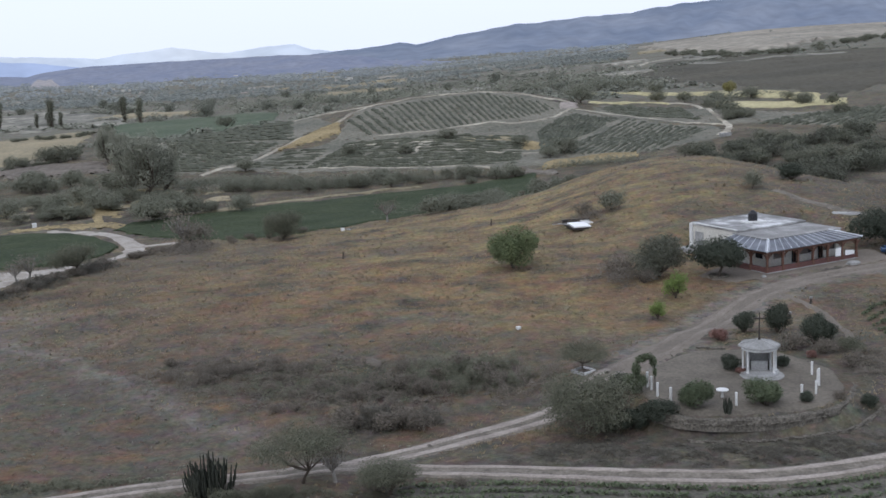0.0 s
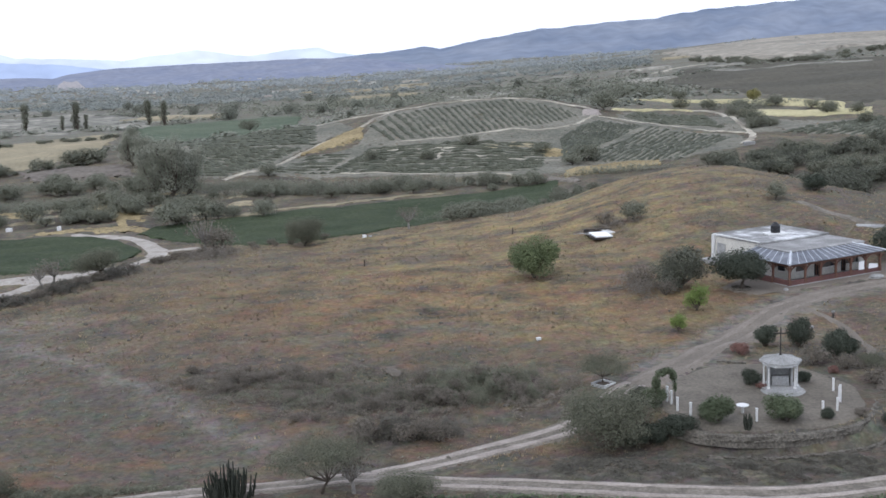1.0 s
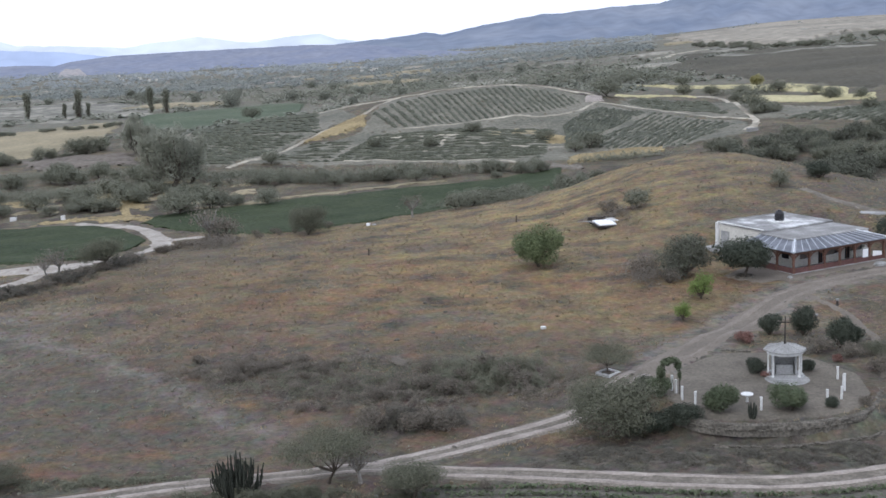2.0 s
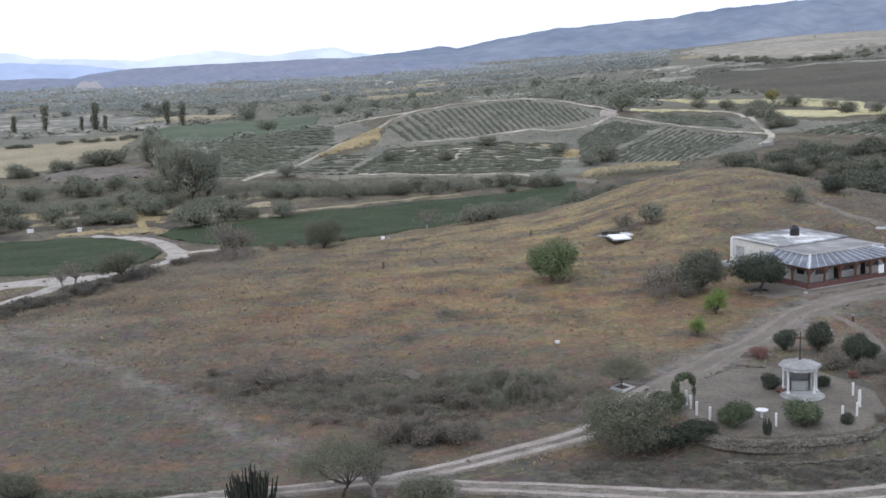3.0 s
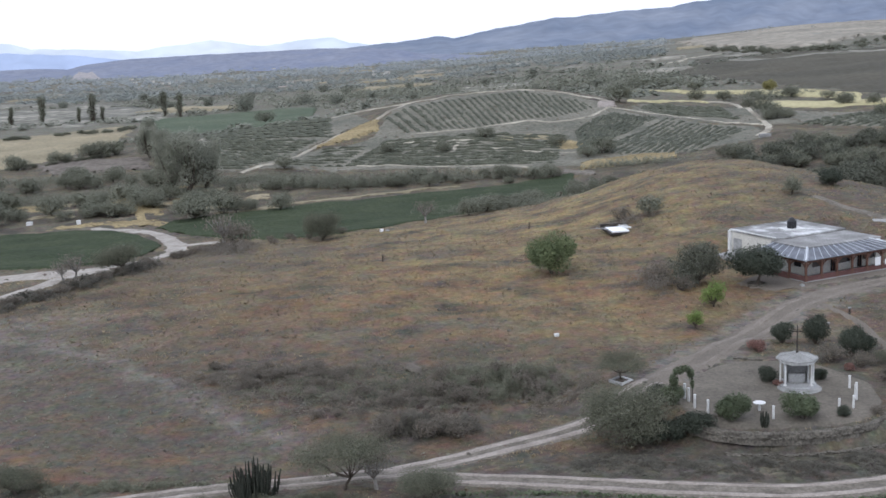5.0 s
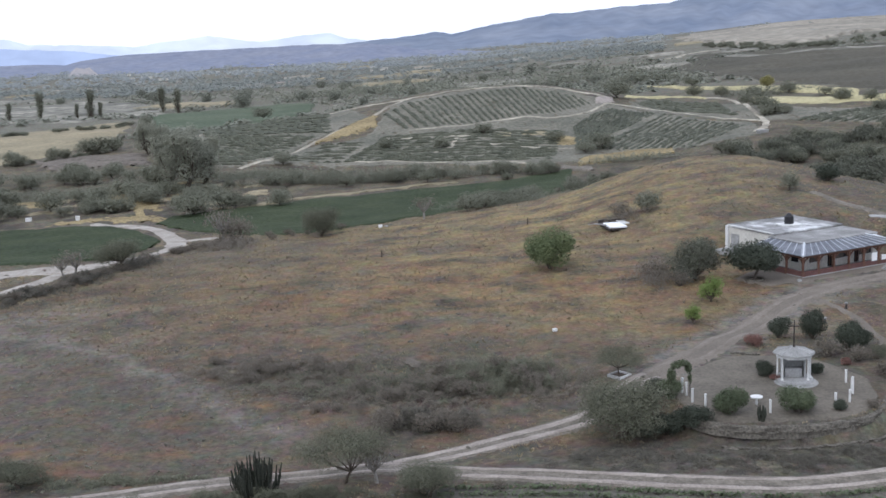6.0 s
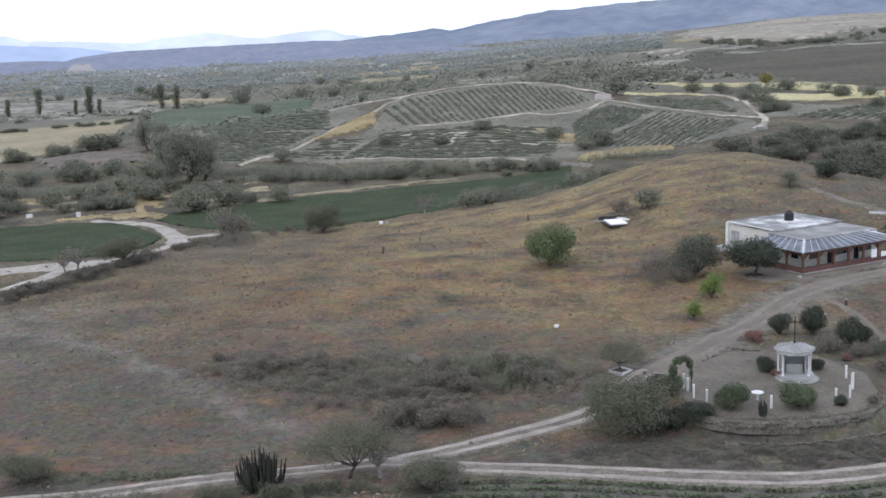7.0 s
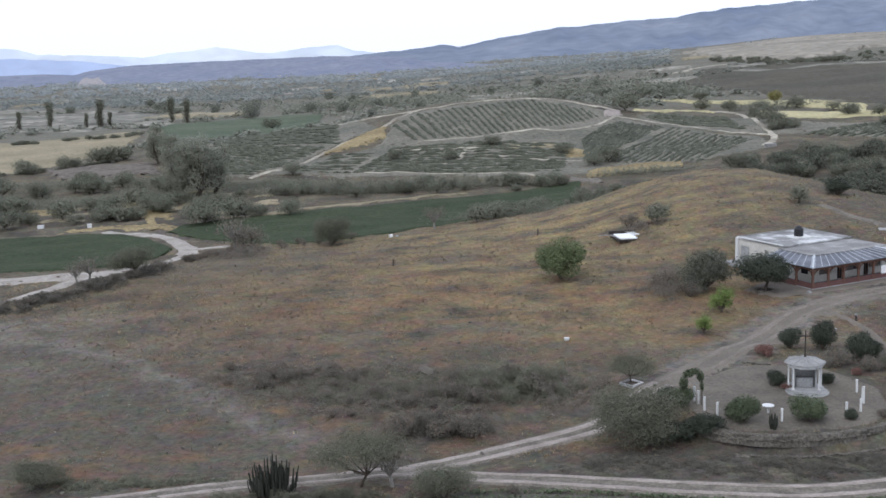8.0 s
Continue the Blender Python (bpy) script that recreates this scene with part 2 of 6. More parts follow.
# pale base colours give this woodland its haze
M_WOODS = material("haze_paled_woods", [(0.2, 0.21, 0.17), (0.25, 0.257, 0.207), (0.31, 0.308, 0.248)], 0.02, 0.15, spread=0.08, bump=0, island=True)
# these two woods glow faintly blue; the emission paints their haze
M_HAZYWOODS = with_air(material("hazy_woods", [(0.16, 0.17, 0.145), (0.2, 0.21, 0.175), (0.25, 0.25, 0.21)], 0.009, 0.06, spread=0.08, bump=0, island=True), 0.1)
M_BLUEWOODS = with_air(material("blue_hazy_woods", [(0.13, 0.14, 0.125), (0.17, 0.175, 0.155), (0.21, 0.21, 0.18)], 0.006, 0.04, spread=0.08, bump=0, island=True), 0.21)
M_EUCALYPT = material("eucalyptus_leaf", [(0.265, 0.27, 0.21), (0.335, 0.335, 0.265)], 0.2, 1, spread=0.07, bump=0, island=True)
M_OLIVE = material("olive_leaf", [(0.115, 0.12, 0.093), (0.15, 0.153, 0.117)], 0.6, 3, spread=0.14, bump=0, island=True)
M_TUFT = material("dry_tuft", [(0.19, 0.165, 0.13), (0.29, 0.235, 0.155), (0.4, 0.32, 0.2)], 0.09, 2, spread=0.18, bump=0, island=True)
M_VINE = material("vine_foliage", [(0.078, 0.083, 0.062), (0.112, 0.115, 0.085)], 0.2, 2, spread=0.2, bump=0.3)
M_WHITE = material("white_paint", [(0.6, 0.6, 0.58), (0.72, 0.715, 0.69)], 0.8, 9, rough=0.7, spread=0.05, bump=0.1)
M_BRIGHT = material("bright_white_sheet", [(0.82, 0.82, 0.81), (0.88, 0.88, 0.87)], 0.8, 9, rough=0.6, spread=0.02, bump=0.05)
M_PLASTER = material("cream_plaster", [(0.55, 0.53, 0.475), (0.63, 0.61, 0.55)], 0.4, 6, rough=0.8, spread=0.07, bump=0.15)
M_FLATROOF = material("weathered_roof", [(0.2, 0.195, 0.185), (0.26, 0.255, 0.245), (0.36, 0.355, 0.34)], 0.35, 4, spread=0.1, bump=0.2)
M_LIME_WASH = material("limewashed_roof", [(0.19, 0.186, 0.178), (0.29, 0.287, 0.278), (0.62, 0.62, 0.61)], 0.4, 5, spread=0.08, bump=0.2)
M_SHEET = material("metal_sheet", [(0.1, 0.108, 0.125), (0.2, 0.21, 0.23)], 0.5, 3, rough=0.38, spread=0.08, bump=0.05, metal=0.55)
M_RIDGE = material("ridge_cap", [(0.5, 0.52, 0.55), (0.62, 0.64, 0.66)], 0.8, 6, rough=0.4, spread=0.05, bump=0.05)
M_REDPAINT = material("red_paint", [(0.115, 0.06, 0.054), (0.155, 0.083, 0.075)], 0.7, 7, rough=0.7, spread=0.12, bump=0.1)
M_TERRACOTTA = material("red_brick_post", [(0.13, 0.072, 0.053), (0.175, 0.098, 0.073)], 1.5, 9, rough=0.8, spread=0.15, bump=0.2)
M_DARKGLASS = material("dark_window", [(0.02, 0.022, 0.025), (0.03, 0.033, 0.036)], 1, 4, rough=0.15, spread=0.05, bump=0)
M_TANK = material("black_plastic", [(0.018, 0.018, 0.02), (0.03, 0.03, 0.032)], 1, 8, rough=0.5, spread=0.08, bump=0)
M_CONCRETE = material("grey_concrete", [(0.3, 0.3, 0.29), (0.4, 0.4, 0.39)], 0.9, 9, rough=0.85, spread=0.1, bump=0.2)
M_STONE = material("field_stone", [(0.108, 0.098, 0.082), (0.17, 0.154, 0.128)], 0.9, 5, rough=0.95, spread=0.22, bump=0.6)
M_IRON = material("dark_iron", [(0.03, 0.025, 0.022), (0.05, 0.04, 0.034)], 2, 12, rough=0.6, spread=0.1, bump=0)
M_CACTUS = material("cactus_skin", [(0.056, 0.061, 0.049), (0.082, 0.087, 0.068)], 1.5, 9, rough=0.7, spread=0.15, bump=0.3, island=True)
M_CARBLUE = material("blue_car_paint", [(0.02, 0.05, 0.11), (0.025, 0.06, 0.125)], 1, 5, rough=0.25, spread=0.03, bump=0)
M_RUBBER = material("black_rubber", [(0.02, 0.02, 0.02), (0.03, 0.03, 0.03)], 4, 20, rough=0.8, spread=0.1, bump=0)
# blue and pale tones of haze, put straight into the emission colour
M_FARRIDGE = distance_material("haze_blue_mountain", (0.14, 0.187, 0.295), (0.24, 0.285, 0.395), 0.0035, 1.0)
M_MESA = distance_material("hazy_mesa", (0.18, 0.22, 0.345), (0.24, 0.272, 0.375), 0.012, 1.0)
M_SCAR = distance_material("hazy_bare_scarp", (0.29, 0.3, 0.36), (0.36, 0.355, 0.4), 0.05, 1.0)
M_PALE = distance_material("haze_pale_mountain", (0.56, 0.69, 0.95), (0.76, 0.84, 0.98), 0.0012, 0.88)
M_BLUE = distance_material("haze_blue_far_mountain", (0.4, 0.52, 0.84), (0.48, 0.59, 0.86), 0.0012, 0.9)


# ---- small builders ----
def link_mesh(name, bm, mat, parent=None, label="", smooth=False):
    me = bpy.data.meshes.new(name)
    if smooth:
        for f in bm.faces:
            f.smooth = True
    bm.to_mesh(me)
    bm.free()
    me.materials.append(mat)
    ob = new(name, me)
    if parent is not None:
        ob.parent = parent
    if label:
        tagged(ob, label=label)
    return ob


def part(name, bm, mat, parent, label="", smooth=False):
    """Links a bmesh as one mesh object under a thing or a part."""
    return link_mesh(name, bm, mat, parent, label, smooth)


def thing(name, m, label, category, group="", kind=""):
    ob = new(name)
    ob.empty_display_size = 0.3
    ob.matrix_world = m
    return tagged(ob, label, category, group, kind)


def from_arrays(name, verts, faces, mat, parent=None, smooth=False):
    """A mesh from numpy arrays of vertices and of equal-sided faces."""
    verts = np.asarray(verts, dtype=np.float32).reshape(-1, 3)
    faces = np.asarray(faces, dtype=np.int32)
    me = bpy.data.meshes.new(name)
    me.vertices.add(len(verts))
    me.vertices.foreach_set("co", verts.ravel())
    sides = faces.shape[1]
    me.loops.add(faces.size)
    me.loops.foreach_set("vertex_index", faces.ravel())
    me.polygons.add(len(faces))
    me.polygons.foreach_set("loop_start", np.arange(0, faces.size, sides, dtype=np.int32))
    me.polygons.foreach_set("use_smooth", np.full(len(faces), smooth))
    me.update(calc_edges=True)
    me.materials.append(mat)
    ob = new(name, me)
    if parent is not None:
        ob.parent = parent
    return ob


def box(bm, sx, sy, sz, x=0, y=0, z=0, turn=0, bevel=0.0):
    """A box that stands on z, centred on x, y."""
    r = bmesh.ops.create_cube(bm, size=1, matrix=pose(x, y, z + sz / 2, 0, 0, turn) @ Matrix.Diagonal((sx, sy, sz, 1)))
    if bevel:
        edges = list({e for v in r["verts"] for e in v.link_edges})
        bmesh.ops.bevel(bm, geom=edges, offset=bevel, segments=2, profile=0.5, affect="EDGES")
    return bm


def drum(bm, r1, r2, h, x=0, y=0, z=0, sides=20):
    bmesh.ops.create_cone(bm, cap_ends=True, segments=sides, radius1=r1, radius2=r2, depth=h, matrix=pose(x, y, z + h / 2))
    return bm


def limb(bm, points, radii, sides=7):
    """A tapered, bent limb through the points."""
    rings = []
    points = [Vector(p) for p in points]
    for i, p in enumerate(points):
        way = (points[min(i + 1, len(points) - 1)] - points[max(i - 1, 0)]).normalized()
        side = way.orthogonal().normalized()
        other = way.cross(side)
        rings.append([bm.verts.new(p + (side * math.cos(a) + other * math.sin(a)) * radii[i]) for a in [6.2832 * k / sides for k in range(sides)]])
    for r0, r1 in zip(rings, rings[1:]):
        for k in range(sides):
            bm.faces.new((r0[k], r0[(k + 1) % sides], r1[(k + 1) % sides], r1[k]))
    bm.faces.new(rings[0][::-1])
    bm.faces.new(rings[-1])
    return bm


def z_at(x, y):
    return float(height(x, y))


def smooth_line(points, step_length):
    """A curve through the points, resampled at even steps."""
    p = np.array(points, float)
    ends = np.vstack([2 * p[0] - p[1], p, 2 * p[-1] - p[-2]])
    out = []
    for i in range(1, len(ends) - 2):
        a, b, c, d = ends[i - 1:i + 3]
        n = max(2, int(np.linalg.norm(c - b) / step_length))
        for s in np.arange(n) / n:
            out.append(0.5 * (2 * b + (c - a) * s + (2 * a - 5 * b + 4 * c - d) * s * s + (3 * b - a - 3 * c + d) * s ** 3))
    out.append(p[-1])
    return np.array(out)


# ---- ground: one sheet from the viewpoint to the horizon ----
DRIVE = [(13, 93.5), (17, 97), (22.6, 103.6), (26.3, 108.8), (31.2, 115.4), (37.2, 122.3), (43, 127.6), (49, 131.4), (56, 134.2), (70, 139)]


def land_cover(x, y):
    """Shares of rusty grass, of grey scrub and of bare earth over the land."""
    r = np.hypot(x, y)
    border = np.interp(x, [-90, -63, -54, -45, -36, -28, -22, -12, 0], [138, 131, 127, 120, 112, 104, 97, 90, 84])
    near = step(border - y, -1.5, 2.0)
    rust = 1.0 * mound(x, y, 6, 138, 38, 44, 34, 44) * (1 - 0.9 * near) + 1.0 * mound(x, y, -36, 88, 40, 26, 13, 13) + 0.2 * mound(x, y, 45, 205, 40, 30, 30, 20)
    scrub = 1.0 * mound(x, y, -6, 101, 28, 23, 11, 13) + 0.8 * mound(x, y, -48, 178, 22, 30, 16, 14)
    scrub = scrub + 0.5 * step(y, 225, 262) + 0.5 * near * (r < 200) + 1.0 * mound(x, y, 24, 80.5, 14, 20, 4, 4)
    scrub = scrub + 0.5 * mound(x, y, 46, 112, 8, 30, 14, 12) + 0.7 * mound(x, y, 37, 102, 7, 7, 7, 5) + 0.85 * mound(x, y, 70, 172, 22, 30, 20, 26) + 0.6 * mound(x, y, 38.5, 91, 5, 6, 5, 6) + 0.4 * mound(x, y, 40, 150, 26, 26, 12, 14)
    # the steps in r pale the far ground in place of haze
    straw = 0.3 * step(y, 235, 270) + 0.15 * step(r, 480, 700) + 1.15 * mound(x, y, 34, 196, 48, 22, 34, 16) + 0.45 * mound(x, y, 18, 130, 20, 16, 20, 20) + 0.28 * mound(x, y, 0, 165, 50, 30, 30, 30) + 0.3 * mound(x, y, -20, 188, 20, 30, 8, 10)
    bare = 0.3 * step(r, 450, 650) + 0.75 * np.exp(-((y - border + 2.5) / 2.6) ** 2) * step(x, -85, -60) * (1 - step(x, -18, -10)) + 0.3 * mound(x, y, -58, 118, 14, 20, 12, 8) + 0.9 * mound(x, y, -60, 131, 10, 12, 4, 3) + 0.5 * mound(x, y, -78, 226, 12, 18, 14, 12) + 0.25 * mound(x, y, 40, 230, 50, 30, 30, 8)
    off = np.minimum.reduce([np.hypot(x - px, y - py) for px, py in smooth_line(DRIVE, 2.5)])
    worn = 1 - step(off, 2.0, 5.0)                                   # trampled earth on both sides of the drive
    bare = bare + 1.6 * worn
    rust, scrub, straw = rust * (1 - worn), scrub * (1 - worn), straw * (1 - worn)
    return np.clip(rust, 0, 1), np.clip(scrub, 0, 1), np.clip(bare, 0, 1), np.clip(straw, 0, 1)


def build_ground():
    fine = np.radians(np.arange(-33, 33.01, 0.2))
    coarse = np.radians(np.arange(38, 327, 5.0))
    ang = np.concatenate([fine, coarse])
    rad = np.concatenate([[0.002, 12, 25, 38, 48], np.geomspace(55, 4900, 680)])
    a, r = np.meshgrid(ang, rad)
    x, y = r * np.sin(a), r * np.cos(a)
    z = height(x, y) - 40.0 * step(r, 4300, 4900)
    rng = np.random.default_rng(5)
    z = z + rng.normal(0, 0.036, z.shape) * np.clip(r / 120, 0.3, 3) * (np.abs(a) < 0.6) * step(r, 45, 60)
    n, m = len(rad), len(ang)
    i, j = np.meshgrid(np.arange(n - 1), np.arange(m), indexing="ij")
    jj = (j + 1) % m
    faces = np.stack([i * m + j, i * m + jj, (i + 1) * m + jj, (i + 1) * m + j], -1).reshape(-1, 4)[:, ::-1]
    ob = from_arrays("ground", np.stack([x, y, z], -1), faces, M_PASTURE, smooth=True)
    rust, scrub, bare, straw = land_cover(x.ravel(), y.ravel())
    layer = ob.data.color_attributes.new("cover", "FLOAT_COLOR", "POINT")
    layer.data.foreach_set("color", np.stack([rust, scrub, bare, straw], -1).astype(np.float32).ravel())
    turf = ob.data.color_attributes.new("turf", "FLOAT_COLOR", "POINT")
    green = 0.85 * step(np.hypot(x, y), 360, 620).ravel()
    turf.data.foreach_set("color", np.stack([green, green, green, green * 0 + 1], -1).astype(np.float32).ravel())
    return tagged(ob, "rolling dry grassland with rust, straw and grey patches", "ground", kind="structure")


build_ground()


def drape(name, near, far, mat, label, category, n=60, m=30, lift=0.12, ragged=0.4, seed=1):
    """A field between a near and a far edge, laid on the land, with ragged borders."""
    rng = np.random.default_rng(seed)
    a, b = smooth_line(near, 2.0), smooth_line(far, 2.0)
    a = np.stack([np.interp(np.linspace(0, 1, n), np.linspace(0, 1, len(a)), a[:, c]) for c in (0, 1)], -1)
    b = np.stack([np.interp(np.linspace(0, 1, n), np.linspace(0, 1, len(b)), b[:, c]) for c in (0, 1)], -1)
    s = np.linspace(0, 1, m)[:, None, None]
    grid = a[None] * (1 - s) + b[None] * s
    for edge in (grid[0], grid[-1], grid[:, 0], grid[:, -1]):
        edge += rng.normal(0, ragged, edge.shape)
    x, y = grid[..., 0], grid[..., 1]
    z = height(x, y) + lift
    z[0] -= 2 * lift; z[-1] -= 2 * lift; z[:, 0] -= 2 * lift; z[:, -1] -= 2 * lift
    i, j = np.meshgrid(np.arange(m - 1), np.arange(n - 1), indexing="ij")
    faces = np.stack([i * n + j, i * n + j + 1, (i + 1) * n + j + 1, (i + 1) * n + j], -1).reshape(-1, 4)
    ob = from_arrays(name, np.stack([x, y, z], -1), faces, mat, smooth=True)
    return tagged(ob, label, category, kind="structure")


def track(name, points, width, mat, label, ruts=True, lift=0.08, step_length=0.8, seed=1, ragged=0.0, ground_mat=None, worn=1.0):
    """A dirt track on the land: two worn wheel ruts with a grassy crown between them, or one plain bed."""
    rng = np.random.default_rng(seed)
    line = smooth_line(points, step_length)
    way = np.gradient(line, axis=0)
    way /= np.linalg.norm(way, axis=1)[:, None]
    side = np.stack([way[:, 1], -way[:, 0]], -1)
    count = len(line)

    def strip(sub, lo, hi, matter, up, parent, cols=5):
        wob = np.convolve(rng.normal(0, 1, count + 8), np.ones(9) / 9, "valid") * width * 0.07
        t = np.linspace(lo, hi, cols)[None, :] * width / 2 + wob[:, None] * np.linspace(-1, 1, cols)[None, :]
        t = t + rng.normal(0, 0.018 * min(width, 4), t.shape)
        t = t + rng.normal(0, ragged * width, t.shape) * (np.abs(np.linspace(-1, 1, cols)) > 0.9)
        x = line[:, :1] + side[:, :1] * t
        y = line[:, 1:] + side[:, 1:] * t
        z = height(x, y) + up
        z[:, 0] -= 2 * up
        z[:, -1] -= 2 * up
        i, j = np.meshgrid(np.arange(count - 1), np.arange(cols - 1), indexing="ij")
        faces = np.stack([i * cols + j, i * cols + j + 1, (i + 1) * cols + j + 1, (i + 1) * cols + j], -1).reshape(-1, 4)
        return from_arrays(sub, np.stack([x, y, z], -1), faces, matter, parent, smooth=True)

    if not ruts:
        return tagged(strip(name, -1, 1, mat, lift, None), label, "track", kind="structure")
    bed = strip(name, -1.15, 1.15, ground_mat or M_VERGE, lift, None, 9)
    tagged(bed, label, "track", kind="structure")
    for mid in (-0.545, 0.555):
        strip("wheel_rut", mid - 0.26 * worn, mid + 0.26 * worn, mat, lift * 2, bed)
    return bed


# farm tracks
track("track_low", [(60, 83.5), (44, 79), (34, 76.0), (30.9, 75.2), (28.2, 74.6), (25, 74.1), (21.5, 74.1), (17, 74.9), (12, 75.9), (7.9, 77.1), (3.7, 78.4), (0.5, 79.3), (-2.9, 80.5), (-7.8, 82), (-12.6, 81.1), (-19, 79.8), (-23.4, 78.6), (-31, 76.5), (-45, 74)],
      3.1, M_TRACK, "pale dusty farm track with two worn wheel ruts", seed=2)
track("track_up", [(-7.4, 82.2), (-5.0, 83.7), (-2.2, 85.0), (1.9, 87.1), (5.8, 89.0), (9.2, 90.7), (12.3, 92.8), (16.2, 96.5)],
      3.0, M_TRACK, "pale dusty track climbing to the shrine", lift=0.06, seed=3, worn=1.45)
track("drive", DRIVE, 3.6, M_DRIVE_RUT, "broad dusty drive up to the house", lift=0.05, seed=4, ragged=0.03, ground_mat=M_YARD, worn=1.2)
track("field_road", [(-100, 168), (-84, 170), (-71.7, 170.7), (-66.3, 170.8), (-60.7, 172.6), (-55.3, 177), (-53.2, 188.6), (-54.5, 200.2), (-61.6, 217.4), (-68.5, 225.6), (-81, 234)],
      4.6, M_WHITE_ROAD, "pale dirt road bending round a green field", ruts=False, lift=0.12, step_length=1.2, seed=5)
track("field_spur", [(-84, 138), (-76, 142), (-70, 145.7), (-66.2, 148.8), (-63.9, 153), (-63.2, 158.7), (-62.2, 164.4), (-58.2, 167)], 3.2, M_WHITE_ROAD, "pale spur of the field road along the hedge", ruts=False, lift=0.12, seed=6)
drape("road_wash", [(-96, 160), (-80, 162), (-70, 163.5), (-60, 163)], [(-96, 172), (-80, 172.3), (-68, 172.2), (-57, 171)], M_WHITE_ROAD, "pale washed-out earth beside the field road", "verge", lift=0.08, ragged=0.9, seed=33)
track("field_link", [(-54.5, 200.2), (-51.5, 200.6), (-47, 202.5)], 3.0, M_WHITE_ROAD, "pale dirt turn-out beside the field road", ruts=False, lift=0.14, seed=7)
VINEYARD_PATHS = [
        ([(-66.4, 322.6), (-55.9, 347.5), (-45.1, 379.9), (-31, 404.8), (-21.8, 430)], 2.4),
        ([(-60, 446), (-40, 440), (-19.5, 436), (2.7, 436), (20, 437), (35.3, 430), (47.4, 421), (58.3, 420.4)], 2.8),
        ([(54.1, 405.3), (66, 404), (77.3, 393.5), (85.3, 374.3), (96.3, 356), (97, 350)], 1.7),
        ([(101, 458), (107, 452), (108.5, 434), (103.2, 392), (100.5, 371), (97, 350), (93, 336), (87, 325)], 2.8),
        ([(-17.3, 372.5), (-2, 371.6), (11.5, 375), (21.2, 375.7), (32.5, 373.1), (42.9, 380.7), (54.1, 405.3)], 1.7),
]
FIELD_PATHS = [
        ([(-9.9, 332.4), (-3, 342.4), (-1.1, 352.1), (5.2, 352.5)], 2.4),
        ([(-32, 327), (-15, 319), (3, 310), (17, 302), (25, 294)], 1.5),
        ([(-25.8, 366), (-10, 358), (5, 353)], 1.8),
        ([(8, 340), (22, 333), (34, 326)], 1.5),
        ([(-104, 426), (-95, 450), (-82, 468), (-66, 476)], 2.2),
        ([(156, 858), (196, 931), (232, 963), (267, 886)], 7.0)]
for i, (pts, w) in enumerate(VINEYARD_PATHS + FIELD_PATHS):
    track("vineyard_path", pts, w, M_PATH, "pale earth path along the vineyard", ruts=False, lift=0.3, step_length=2.5, seed=10 + i, ragged=0.12)

# fields
drape("shrine_terrace", [(16.8, 91.5), (17.6, 87.6), (18.9, 84.8), (21, 83.3), (24, 82.75), (27, 82.75), (29.5, 83.3), (31.6, 84.3), (33.0, 85.8), (34.3, 88.5)], [(17.8, 93.8), (21.2, 98.6), (24.4, 101.6), (27.5, 101.8), (32, 100), (35, 93)], M_APRON, "swept bare earth terrace round the shrine", "terrace", lift=0.13, ragged=0.15, seed=3)
drape("house_yard", [(36, 129.5), (41, 130.5), (48, 134), (60, 138)], [(33, 134), (39, 140), (50, 142), (60, 146)], M_YARD, "dusty yard in front of the house", "yard", lift=0.13, ragged=0.3, seed=4)
drape("green_field", [(-130, 178), (-95, 177), (-74.5, 177.2), (-68.5, 176.9), (-63.3, 179.5), (-58.8, 183.4), (-57.2, 193)], [(-130, 230), (-95.6, 230), (-89.2, 231.5), (-78.4, 231), (-70, 224.2), (-63.5, 213.8), (-58, 203)], M_CROP, "dark green crop field with a rounded corner", "field", n=80, m=40, lift=0.25, ragged=0.5, seed=5)
drape("near_field", [(-8, 60), (10, 58), (30, 56), (50, 58)], [(-4, 76.6), (5, 75.7), (12, 73.9), (18, 72.7), (24, 72.1), (31, 73.2), (48, 78)], M_NEARSOIL, "bare pale soil of a planted field beside the track", "field", lift=0.05, ragged=0.2, seed=24)
drape("green_strip", [(-66.7, 229.7), (-56.6, 218.1), (-39.8, 204), (-24.7, 202.5), (-10, 215), (8, 232), (24, 250)], [(-66.1, 239), (-51.1, 247), (-39.4, 255.5), (-21.1, 261.5), (-10.4, 267), (4, 270), (30, 291)], M_CROP, "long strip of dark green crop", "field", n=90, m=40, lift=0.25, ragged=0.6, seed=6)
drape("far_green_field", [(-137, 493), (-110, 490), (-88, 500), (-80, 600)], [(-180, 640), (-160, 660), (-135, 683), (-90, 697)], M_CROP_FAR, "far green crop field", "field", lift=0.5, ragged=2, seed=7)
drape("stubble_field", [(-230, 372), (-163, 375), (-157, 387), (-154, 404), (-148, 417), (-145, 455)], [(-300, 545), (-228, 535), (-210, 555), (-193, 570), (-175, 600)], M_STUBBLE, "pale straw-coloured stubble field", "field", lift=0.5, ragged=2, seed=8)
drape("fallow_field", [(-320, 585), (-228, 597), (-196, 615), (-170, 628)], [(-430, 880), (-303, 894), (-272, 892), (-186, 700)], M_FALLOW, "pale fallow field beyond the poplars", "field", lift=0.7, ragged=4, seed=9)
drape("straw_strip_far", [(80, 575), (93, 566), (105, 533), (115, 506), (127, 490), (135, 461), (150, 413)], [(82, 592), (95, 582), (107, 546), (121, 530), (134, 515), (144, 493), (160, 440)], M_STRIP, "pale strip of straw stubble", "field", lift=0.5, ragged=0.5, m=10, seed=10)
